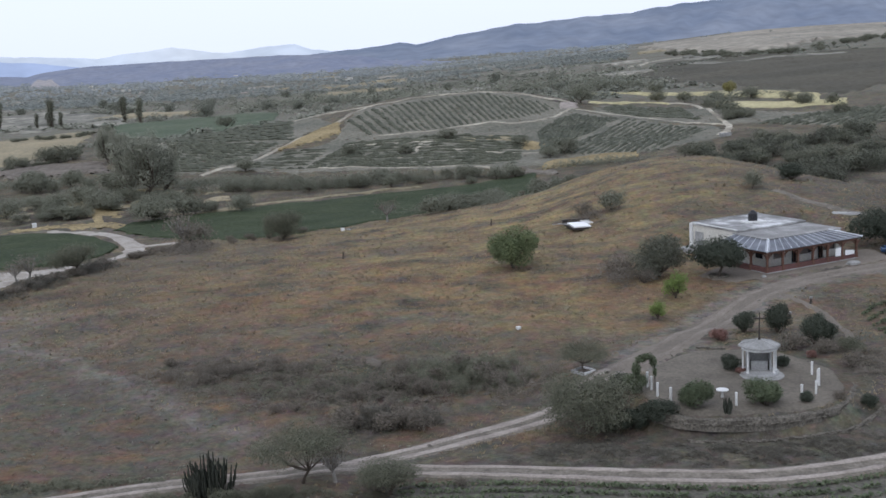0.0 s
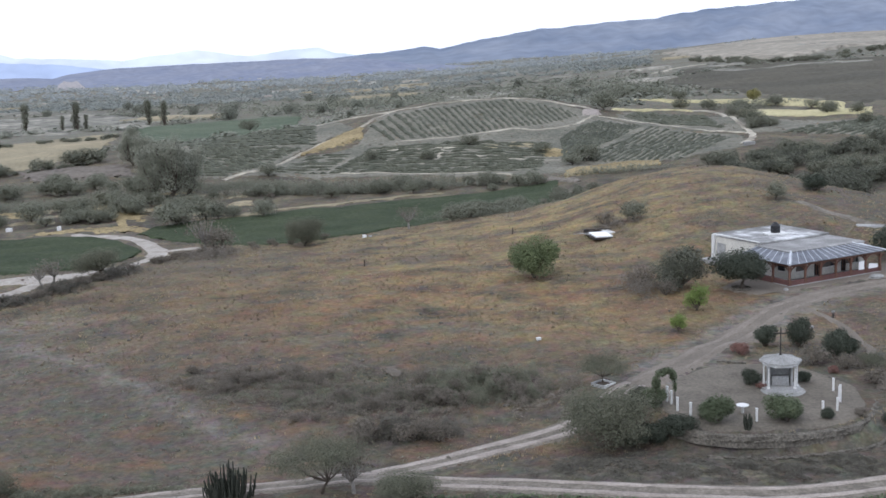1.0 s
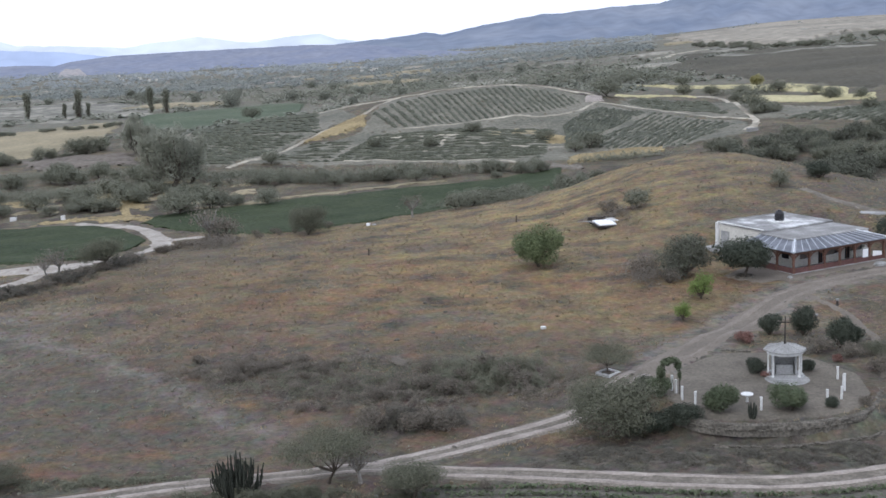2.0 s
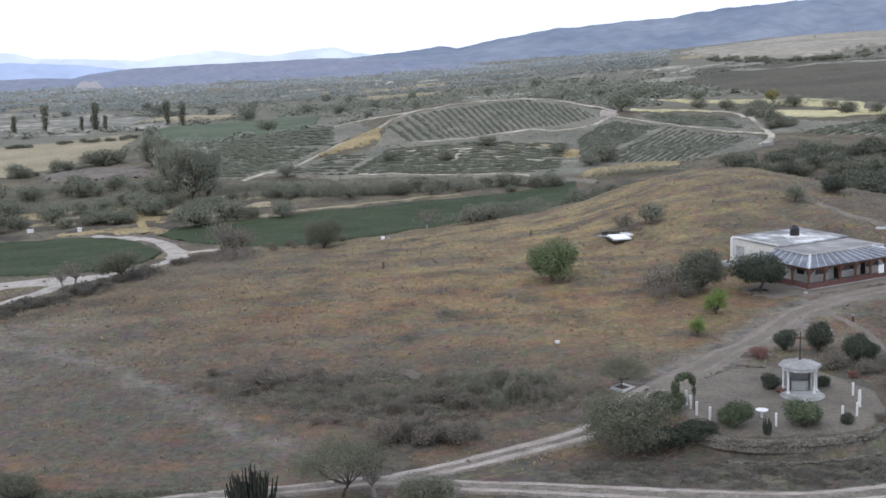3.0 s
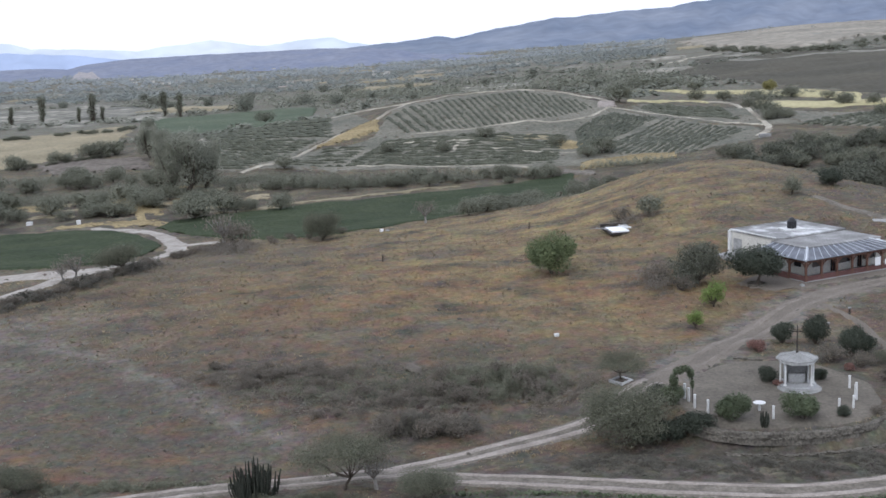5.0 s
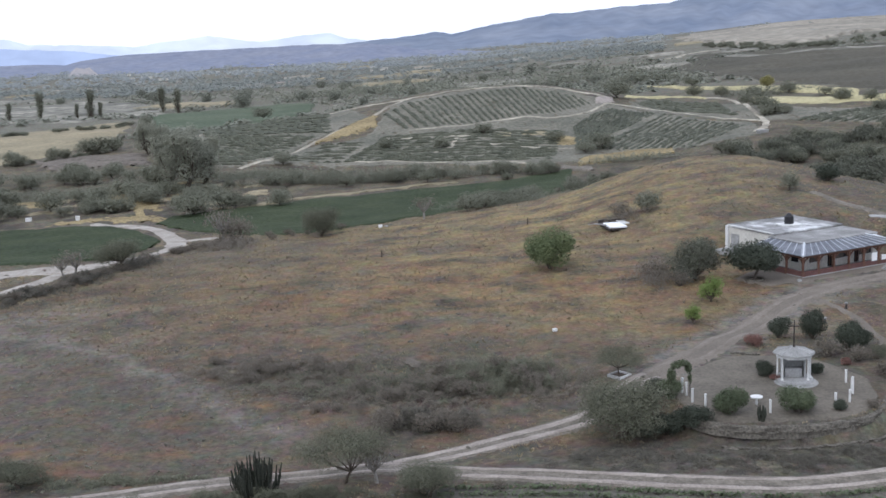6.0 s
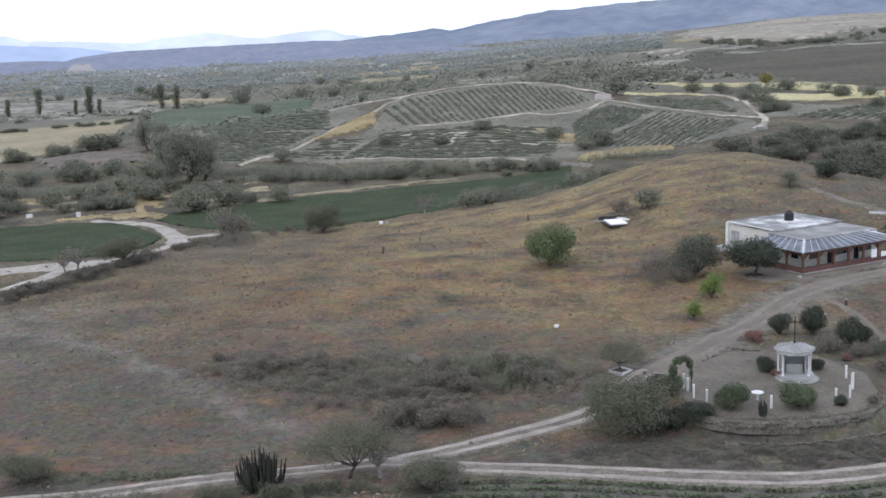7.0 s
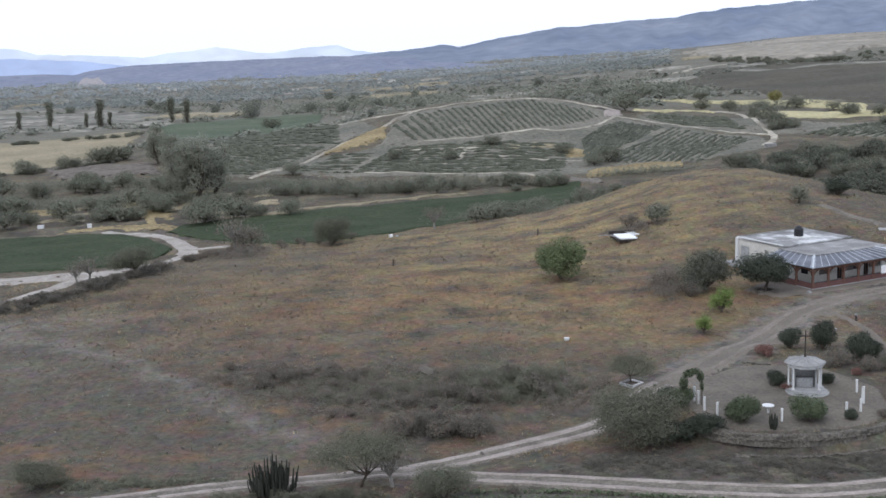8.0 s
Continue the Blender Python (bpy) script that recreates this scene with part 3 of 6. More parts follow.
drape("straw_strip_mid", [(66, 442), (80, 446), (92, 462), (101, 450)], [(68, 452), (80, 456), (93, 474), (103, 461)], M_STRIP, "narrow straw strip above the vineyard", "field", lift=0.4, ragged=0.5, m=8, seed=11)
drape("straw_strip_right", [(113, 424), (119, 412), (125, 402), (136, 394), (150, 388)], [(119, 451), (130, 436), (138, 429), (146, 425), (162, 418)], M_STRIP, "pale straw strip beside a hedge", "field", lift=0.4, ragged=0.5, m=10, seed=12)
drape("dark_field", [(158, 424), (150, 500), (140, 590), (134, 690)], [(420, 700), (330, 800), (205, 930)], M_PLOUGH, "broad dark ploughed slope", "field", lift=0.6, ragged=3, seed=13)
drape("tan_hillside", [(640, 1060), (405, 1040), (340, 985), (286, 915), (259, 945), (254, 1060), (262, 1200), (330, 1700)], [(1500, 2400), (1200, 2500), (900, 2600), (760, 2700), (640, 2700), (560, 2600), (480, 2300), (400, 2000)], M_SLOPE, "dry tan hillside below the mountains", "hillside", n=110, m=60, lift=2.5, ragged=8, seed=14)
drape("pale_headland", [(191, 800), (216, 765), (255, 770), (285, 735)], [(205, 845), (228, 800), (262, 800), (296, 765)], M_FALLOW, "pale headland above the ploughed slope", "field", lift=0.8, ragged=2, m=8, seed=27)
drape("straw_bank", [(31, 293), (41, 297), (59, 304)], [(33, 306), (44, 317), (61, 313)], M_STRAW, "golden dry grass bank", "grass bank", lift=0.2, ragged=2.2, m=10, seed=15)
drape("straw_slope", [(-49, 365), (-42, 373), (-35, 379), (-28.5, 384)], [(-49.3, 368), (-44, 384), (-38.3, 398), (-31.3, 408)], M_STRAW, "golden dry grass along the vineyard edge", "grass bank", lift=0.35, ragged=1.5, m=8, seed=16)


drape("vineyard_slope", [(-62, 327), (-50, 326), (-38, 322)], [(-51, 360), (-42, 366), (-28, 376)], M_VINESOIL, "grey-green vineyard ground on the slope", "vineyard", lift=0.15, ragged=1, seed=25)
drape("tan_patch", [(19.6, 351), (24, 350), (27.8, 349)], [(20.8, 360.5), (25, 359.5), (28.6, 358)], M_STUBBLE, "tan bare patch between vines", "grass bank", lift=0.3, ragged=1.0, n=20, m=8, seed=34)
drape("tan_patch", [(9.8, 348), (13, 347.5), (16.3, 347)], [(10.5, 357.5), (13.5, 357), (16.6, 356.5)], M_STUBBLE, "tan bare patch between vines", "grass bank", lift=0.3, ragged=1.0, n=20, m=8, seed=35)
drape("bare_corner", [(49.5, 401), (53, 404), (56.6, 407)], [(51.3, 415), (56, 421), (59.6, 425)], M_TRACK, "bare pinkish earth where the vineyard paths meet", "verge", lift=0.35, ragged=0.8, n=16, m=10, seed=36)
drape("bare_bank", [(25, 290), (30, 285), (34.7, 281)], [(27, 297), (31, 293), (34.5, 289)], M_VERGE, "bare earth bank at the edge of the strip", "grass bank", lift=0.25, ragged=0.9, n=16, m=8, seed=37)
drape("straw_patch", [(29, 334), (34, 332), (38, 335)], [(28, 345), (33, 349), (37, 344)], M_STRAW, "small patch of golden dry grass between vines", "grass bank", lift=0.3, ragged=1.2, m=10, seed=26)
drape("straw_verge", [(-91, 235), (-80, 238), (-67, 232), (-56, 222)], [(-92, 239), (-81, 243.5), (-70, 241), (-58, 231)], M_STRAW, "golden dry grass beside the field road", "grass bank", lift=0.1, ragged=1.8, m=9, seed=17)
drape("straw_verge_upper", [(-89, 261), (-79, 256), (-71, 250)], [(-91, 272), (-86, 277), (-80, 279)], M_STRAW, "golden dry grass among valley trees", "grass bank", lift=0.2, ragged=1.5, seed=18)
drape("straw_edge", [(-59.6, 246.5), (-48.2, 249), (-39.4, 257.5), (-26.4, 263), (-13.3, 271), (-1, 274.5)], [(-60, 248.8), (-49.5, 253), (-40.5, 263), (-27, 266.4), (-13.5, 274), (-1, 276.4)], M_STUBBLE, "pale straw bank along the green strip", "grass bank", lift=0.2, ragged=0.8, m=6, seed=19)
drape("brown_field", [(-133, 350), (-114, 349), (-101, 354)], [(-155, 393), (-137, 395), (-115, 388)], M_BROWN, "small brown fallow field between trees", "field", lift=0.4, ragged=2, seed=20)
drape("vineyard_left", [(-80, 330), (-67, 326), (-57, 347), (-47, 379), (-33, 404)], [(-116, 470), (-100, 500), (-85, 520), (-68, 500), (-48, 450)], M_VINESOIL, "grey-green vineyard ground", "vineyard", lift=0.15, ragged=1, seed=21)
drape("vineyard_hill", [(-40, 322), (-15, 314), (18, 300), (60, 308), (90, 322)], [(-24, 432), (0, 433), (25, 434), (55, 410), (94, 352)], M_VINESOIL, "grey-green vineyard ground on the hill", "vineyard", n=90, m=60, lift=0.15, ragged=1, seed=22)
drape("vineyard_right", [(60, 406), (80, 376), (97, 358), (130, 330), (165, 345)], [(72, 436), (90, 438), (101, 430), (112, 400), (165, 362)], M_VINESOIL, "grey-green vineyard ground", "vineyard", lift=0.15, ragged=1, seed=23)
track("straw_lane", [(-70.3, 233), (-74, 245), (-78, 258), (-82.4, 276), (-84, 284)], 2.6, M_STRAW, "golden grassy lane between valley trees", ruts=False, lift=0.2, seed=32, ragged=0.1)
track("slope_path", [(39.5, 124), (41.6, 118.3), (42.3, 113.9), (41.2, 106), (39.5, 100.6), (37.2, 92)], 1.3, M_YARD, "narrow pale footpath down the slope", ruts=False, lift=0.07, seed=30)
drape("stone_pad", [(59.3, 158.6), (61, 158.2), (63.4, 157.8)], [(59.5, 160.0), (61.6, 159.6), (64, 159.2)], M_FLATROOF, "pale flat concrete pad on the hillside", "pad", lift=0.15, ragged=0.1, n=16, m=8, seed=28)
track("hill_path", [(55, 172), (57.5, 168), (60, 163.5), (62, 160), (66, 158.5), (75, 158)], 2.2, M_VERGE, "pale stony path on the hill", ruts=False, lift=0.12, seed=31)


rng = random.Random(44)
for i in range(26):
    x, y = rng.uniform(-112, -52), rng.uniform(254, 302)
    w, d = rng.uniform(2.5, 7.5), rng.uniform(1.4, 4.2)
    drape("grass_patch", [(x - w, y - d), (x, y - d * 0.8), (x + w, y - d * 0.6)], [(x - w * 0.7, y + d * 0.6), (x, y + d), (x + w * 0.9, y + d * 0.7)], rng.choice([M_STRAW, M_STUBBLE]), "patch of golden dry grass among valley trees", "grass bank", n=14, m=7, lift=0.15, ragged=0.7, seed=300 + i)
VALLEY_FIELDS = []
rng = random.Random(12)
for i in range(56):
    r, a = rng.uniform(700, 2300), math.radians(rng.uniform(-22, 18))
    w, d = rng.uniform(12, 48), rng.uniform(10, 34)
    x, y = r * math.sin(a), r * math.cos(a)
    VALLEY_FIELDS.append((x, y, w, d))
    drape("valley_field", [(x - w, y - d), (x, y - d * 1.1), (x + w, y - d)], [(x - w * 0.8, y + d), (x, y + d * 1.2), (x + w * 1.1, y + d)], rng.choice([M_FALLOW, M_STUBBLE, M_FALLOW, M_FALLOW, M_SLOPE]), "small pale field far down the valley", "field", n=24, m=10, lift=1.2, ragged=3, seed=200 + i)


# ---- distant mountains ----
def mountain(name, distance, depth, skyline, mat, label, rough, seed):
    """A range of hills along a skyline of (bearing slope, height), with folded flanks."""
    bearing = np.linspace(skyline[0][0], skyline[-1][0], 420)
    top = np.interp(bearing, [s[0] for s in skyline], [s[1] for s in skyline])
    x = bearing * distance
    top = top + rough * waves(x, x * 0 + seed * 50, 260, seed) + 0.5 * rough * waves(x, x * 0, 90, seed + 1)
    rows, verts = 14, []
    for i in range(rows):
        s = i / (rows - 1)
        d = distance - depth * (1 - s)
        fold = 1 + 0.04 * math.sin(math.pi * s) * waves(x, x * 0 + i * 40, 420, seed + 2)
        verts.append(np.stack([bearing * d, np.full_like(x, d) + 40 * waves(x, x * 0 + i * 30, 300, seed), (top + 25) * (s ** 1.3) * fold - 25], -1))
    verts.append(np.stack([x, np.full_like(x, distance + 120), top * 0 - 25], -1))
    n = len(x)
    i, j = np.meshgrid(np.arange(rows), np.arange(n - 1), indexing="ij")
    faces = np.stack([i * n + j, i * n + j + 1, (i + 1) * n + j + 1, (i + 1) * n + j], -1).reshape(-1, 4)
    return tagged(from_arrays(name, np.concatenate(verts), faces, mat, smooth=True), label, "mountain", kind="structure")


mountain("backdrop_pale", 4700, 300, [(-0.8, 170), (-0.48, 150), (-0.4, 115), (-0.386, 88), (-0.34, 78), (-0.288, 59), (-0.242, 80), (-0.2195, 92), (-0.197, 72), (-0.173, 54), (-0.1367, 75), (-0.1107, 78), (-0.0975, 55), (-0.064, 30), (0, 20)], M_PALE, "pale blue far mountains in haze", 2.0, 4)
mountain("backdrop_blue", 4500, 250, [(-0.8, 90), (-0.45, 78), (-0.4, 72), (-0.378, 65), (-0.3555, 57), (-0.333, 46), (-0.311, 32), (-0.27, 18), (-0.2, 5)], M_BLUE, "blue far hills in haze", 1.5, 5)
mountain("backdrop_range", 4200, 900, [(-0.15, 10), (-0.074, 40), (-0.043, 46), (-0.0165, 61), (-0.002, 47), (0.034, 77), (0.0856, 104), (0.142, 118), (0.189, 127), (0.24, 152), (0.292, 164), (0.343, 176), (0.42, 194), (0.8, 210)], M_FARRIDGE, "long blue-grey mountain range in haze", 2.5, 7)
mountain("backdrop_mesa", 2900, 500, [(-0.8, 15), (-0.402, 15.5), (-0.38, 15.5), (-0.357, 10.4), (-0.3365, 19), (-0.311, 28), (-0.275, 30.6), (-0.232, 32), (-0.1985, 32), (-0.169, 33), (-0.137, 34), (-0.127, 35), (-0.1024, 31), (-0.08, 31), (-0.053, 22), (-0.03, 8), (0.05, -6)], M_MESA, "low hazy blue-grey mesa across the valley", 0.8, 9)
mountain("backdrop_scar", 2380, 60, [(-0.358, -40), (-0.352, -18), (-0.347, 2), (-0.343, 9), (-0.3375, 6), (-0.333, 8), (-0.329, -8), (-0.322, -22), (-0.316, -40)], M_SCAR, "pale bare scarp in haze at the foot of the mesa", 1.6, 3)
for i, pts in enumerate(([(-384, 1318), (-340, 1190), (-301, 1069)], [(-331, 1281), (-300, 1170), (-267, 1059)], [(-600, 1560), (-560, 1600), (-480, 1650), (-400, 1640)], [(-240, 1210), (-205, 1206), (-180, 1240)])):
    track("valley_road", pts, 9.0, M_TRACK, "pale dirt road far down the valley", ruts=False, lift=0.8, step_length=12, seed=50 + i)


# ---- the house with its porch ----
def build_house():
    """Local x runs along the porch front, y back into the plot."""
    base = thing("house", pose(41.6, 133.0, 1.58, 0, 0, 26) @ Matrix.Diagonal((1, 1, 1.11, 1)), "cream single-storey house with a flat roof and a red-posted metal-roofed porch", "house")
    plinth = box(bmesh.new(), 15.0, 17.6, 0.42, 7.8, 9.3, -0.3, bevel=0.05)
    part("plinth", plinth, M_CONCRETE, base, "low grey concrete plinth")

    def walls(name, x0, x1, y0, y1, h, holes, label):
        """Four walls 0.25 m thick; holes (side, from, to, sill, head) go through them."""
        bm = bmesh.new()
        for side in ("front", "back", "left", "right"):
            along = (x0, x1) if side in ("front", "back") else (y0 + 0.25, y1 - 0.25)
            here = sorted([q for q in holes if q[0] == side], key=lambda q: q[1])

            def slab(a0, a1, z0, z1):
                if a1 - a0 < 0.01 or z1 - z0 < 0.01:
                    return
                mid, w = (a0 + a1) / 2, a1 - a0
                if side == "front":
                    box(bm, w, 0.25, z1 - z0, mid, y0 + 0.125, z0)
                elif side == "back":
                    box(bm, w, 0.25, z1 - z0, mid, y1 - 0.125, z0)
                elif side == "left":
                    box(bm, 0.25, w, z1 - z0, x0 + 0.125, mid, z0)
                else:
                    box(bm, 0.25, w, z1 - z0, x1 - 0.125, mid, z0)
            cut = along[0]
            for _, a, b, lo, hi in here:
                slab(cut, a, 0.1, h)
                slab(a, b, 0.1, lo)
                slab(a, b, hi, h)
                cut = b
            slab(cut, along[1], 0.1, h)
        return part(name, bm, M_PLASTER, base, label)

    openings = [("front", 4.2, 5.6, 1.0, 2.1), ("front", 6.6, 7.5, 0.12, 2.15), ("front", 8.6, 10.2, 1.0, 2.1), ("front", 11.2, 12.1, 0.12, 2.15), ("front", 13.0, 14.4, 1.0, 2.1), ("left", 3.6, 5.0, 1.0, 2.1)]
    walls("front_wing", 2.6, 15.2, 2.6, 8.9, 3.32, openings, "cream plastered walls of the front wing")
    walls("rear_wing", 3.1, 15.2, 8.95, 18.0, 3.55, [("left", 11.0, 12.2, 1.6, 2.4)], "cream plastered walls of the rear wing")
    part("roof", box(bmesh.new(), 12.9, 6.5, 0.16, 8.9, 5.8, 3.32, bevel=0.03), M_FLATROOF, base, "weathered grey flat roof")
    part("roof", box(bmesh.new(), 12.4, 9.3, 0.18, 9.15, 13.45, 3.55, bevel=0.03), M_LIME_WASH, base, "limewashed patchy white flat roof")
    part("parapet", box(bmesh.new(), 0.16, 9.1, 0.1, 3.02, 13.4, 3.73), M_WHITE, base, "low white parapet edge")
    part("parapet", box(bmesh.new(), 12.2, 0.16, 0.1, 9.3, 18.0, 3.73), M_FLATROOF, base, "low grey parapet edge")
    # grey panel takes the shade of a recessed door into its colour
    part("shutter", box(bmesh.new(), 0.06, 1.7, 2.5, 3.07, 16.4, 0.25, bevel=0.015), M_CONCRETE, base, "grey panel in the side wall, coloured as a shaded recess")
    part("corner_pier", box(bmesh.new(), 0.5, 0.5, 3.7, 3.0, 17.85, 0, bevel=0.02), M_WHITE, base, "white corner pier")
    part("annex", box(bmesh.new(), 2.2, 2.0, 0.9, 1.8, 17.0, 0.0, bevel=0.06), M_CONCRETE, base, "low concrete trough against the wall")
    for side, a, b, lo, hi in openings:
        w, mid = b - a, (a + b) / 2
        m = (mid, 2.72, lo) if side == "front" else (2.72, mid, lo)
        turn = 0 if side == "front" else 90
        frame_mesh = bmesh.new()
        for dx in (-w / 2 + 0.04, 0.0, w / 2 - 0.04):
            box(frame_mesh, 0.07, 0.09, hi - lo, dx, 0, 0)
        for dz in (0.0, hi - lo - 0.07):
            box(frame_mesh, w - 0.1, 0.08, 0.07, 0, 0, dz)
        name = "door" if lo < 0.5 else "window"
        holder = part(name, frame_mesh, M_TERRACOTTA if lo < 0.5 else M_WHITE, base)
        holder.matrix_local = pose(*m, 0, 0, turn)
        pane = part("pane", box(bmesh.new(), w - 0.1, 0.02, hi - lo - 0.1, 0, 0.05, 0.05), M_DARKGLASS, holder, "dark window pane")
    # porch floor, parapet wall, posts, arches, roof
    part("porch_floor", box(bmesh.new(), 15.6, 2.9, 0.16, 7.6, 1.25, 0.1), M_CONCRETE, base, "grey porch floor")
    part("porch_floor", box(bmesh.new(), 2.4, 6.2, 0.16, 1.2, 5.8, 0.1), M_CONCRETE, base, "grey porch floor")
    wall = bmesh.new()
    box(wall, 15.4, 0.18, 0.82, 7.5, 0.0, 0.0, bevel=0.02)
    part("porch_wall", wall, M_REDPAINT, base, "low dull red porch wall")
    part("porch_wall", box(bmesh.new(), 0.18, 8.4, 0.82, 0.0, 4.3, 0.0, bevel=0.02), M_REDPAINT, base, "low dull red porch wall")
    posts = [(0.0, 0.0), (0.0, 2.9), (0.0, 5.8), (0.0, 8.4)] + [(2.55 * i, 0.0) for i in range(1, 7)]
    for px, py in posts:
        post = bmesh.new()
        box(post, 0.34, 0.34, 0.9, 0, 0, 0, bevel=0.02)
        box(post, 0.24, 0.24, 1.5, 0, 0, 0.88, bevel=0.02)
        box(post, 0.42, 0.42, 0.12, 0, 0, 2.16, bevel=0.02)
        ob = part("post", post, M_TERRACOTTA, base, "red brick porch post")
        ob.location = (px, py, 0.0)
        for turn in ([0, 180] if py == 0 and px > 0 else [90, 270] if px == 0 and py > 0 else [0, 90]):
            brace = limb(bmesh.new(), [(0.1, 0, 1.75), (0.38, 0, 2.1), (0.8, 0, 2.34)], [0.09, 0.08, 0.09], 6)
            b2 = part("brace", brace, M_TERRACOTTA, ob)
            b2.matrix_local = pose(0, 0, 0, 0, 0, turn)
    part("beam", box(bmesh.new(), 15.6, 0.2, 0.24, 7.6, 0, 2.34), M_TERRACOTTA, base, "red porch beam")
    part("beam", box(bmesh.new(), 0.2, 8.6, 0.24, 0, 4.3, 2.34), M_TERRACOTTA, base, "red porch beam")
    lo, hi, out = 2.64, 3.36, 0.5
    corner, far = Vector((-out, -out, lo)), Vector((15.9, -out, lo))
    top0, top1 = Vector((2.7, 2.7, hi)), Vector((13.2, 2.7, hi))

    def slope(points, ribs, name, label, skin=M_SHEET):
        bm = bmesh.new()
        a, b, c, d = [Vector(p) for p in points]
        up = Vector((0, 0, 0.06))
        vs = [bm.verts.new(p) for p in (a, b, c, d)] + [bm.verts.new(p + up) for p in (a, b, c, d)]
        for f in ((0, 3, 2, 1), (4, 5, 6, 7), (0, 1, 5, 4), (1, 2, 6, 5), (2, 3, 7, 6), (3, 0, 4, 7)):
            bm.faces.new([vs[i] for i in f])
        sheet = part(name, bm, skin, base, label)
        for i in range(ribs):
            s = (i + 0.5) / ribs
            p, q = a.lerp(b, s), d.lerp(c, s)
            rib = limb(bmesh.new(), [p + up * 1.4, q + up * 1.4], [0.032, 0.032], 5)
            part("rib", rib, M_RIDGE if i % 2 == 0 else M_SHEET, sheet)
    slope((corner, far, top1, top0), 26, "porch_roof", "blue-grey ribbed metal porch roof")
    slope((Vector((-out, 8.8, lo)), corner, top0, Vector((2.7, 8.8, hi))), 13, "porch_roof", "blue-grey ribbed metal porch roof")
    slope((far, Vector((15.9, 2.7, lo)), Vector((14.6, 2.7, hi - 0.1)), top1), 3, "porch_roof", "pale ribbed hip end of the porch roof", M_RIDGE)
    part("ridge_cap", limb(bmesh.new(), [corner + Vector((0, 0, 0.1)), top0 + Vector((0, 0, 0.1))], [0.14, 0.12], 6), M_RIDGE, base, "white metal hip cap")
    part("ridge_cap", limb(bmesh.new(), [far + Vector((0, 0, 0.1)), top1 + Vector((0, 0, 0.1))], [0.1, 0.1], 6), M_RIDGE, base, "white metal hip cap")
    for x in (3.4, 7.4, 11.8):
        part("hanging_blind", box(bmesh.new(), 1.7, 0.06, 0.62, x - 1.4, 0.12, 1.72, bevel=0.02), M_IRON, base, "dark rolled blind under the beam")
    return base


build_house()

roof_tank = thing("water_tank", pose(44.4, 148.4, 5.72, 0, 0, 10), "black plastic water tank on a white roof slab", "water tank")
part("slab", box(bmesh.new(), 3.0, 2.2, 0.22, 0, 0, 0, bevel=0.04), M_WHITE, roof_tank, "white masonry slab")
tank = drum(bmesh.new(), 0.62, 0.62, 1.0, 0, 0, 0.2, 24)
drum(tank, 0.64, 0.3, 0.38, 0, 0, 1.19, 24)
drum(tank, 0.24, 0.22, 0.12, 0, 0, 1.55, 16)
for zz in (0.4, 0.65, 0.9):
    drum(tank, 0.655, 0.655, 0.06, 0, 0, zz, 24)
part("tank", tank, M_TANK, roof_tank, smooth=False)


# ---- the shrine on its terrace ----
M_CONCRETE_PALE = material("pale_render", [(0.23, 0.228, 0.216), (0.35, 0.346, 0.328)], 0.9, 6, rough=0.85, spread=0.1, bump=0.15)


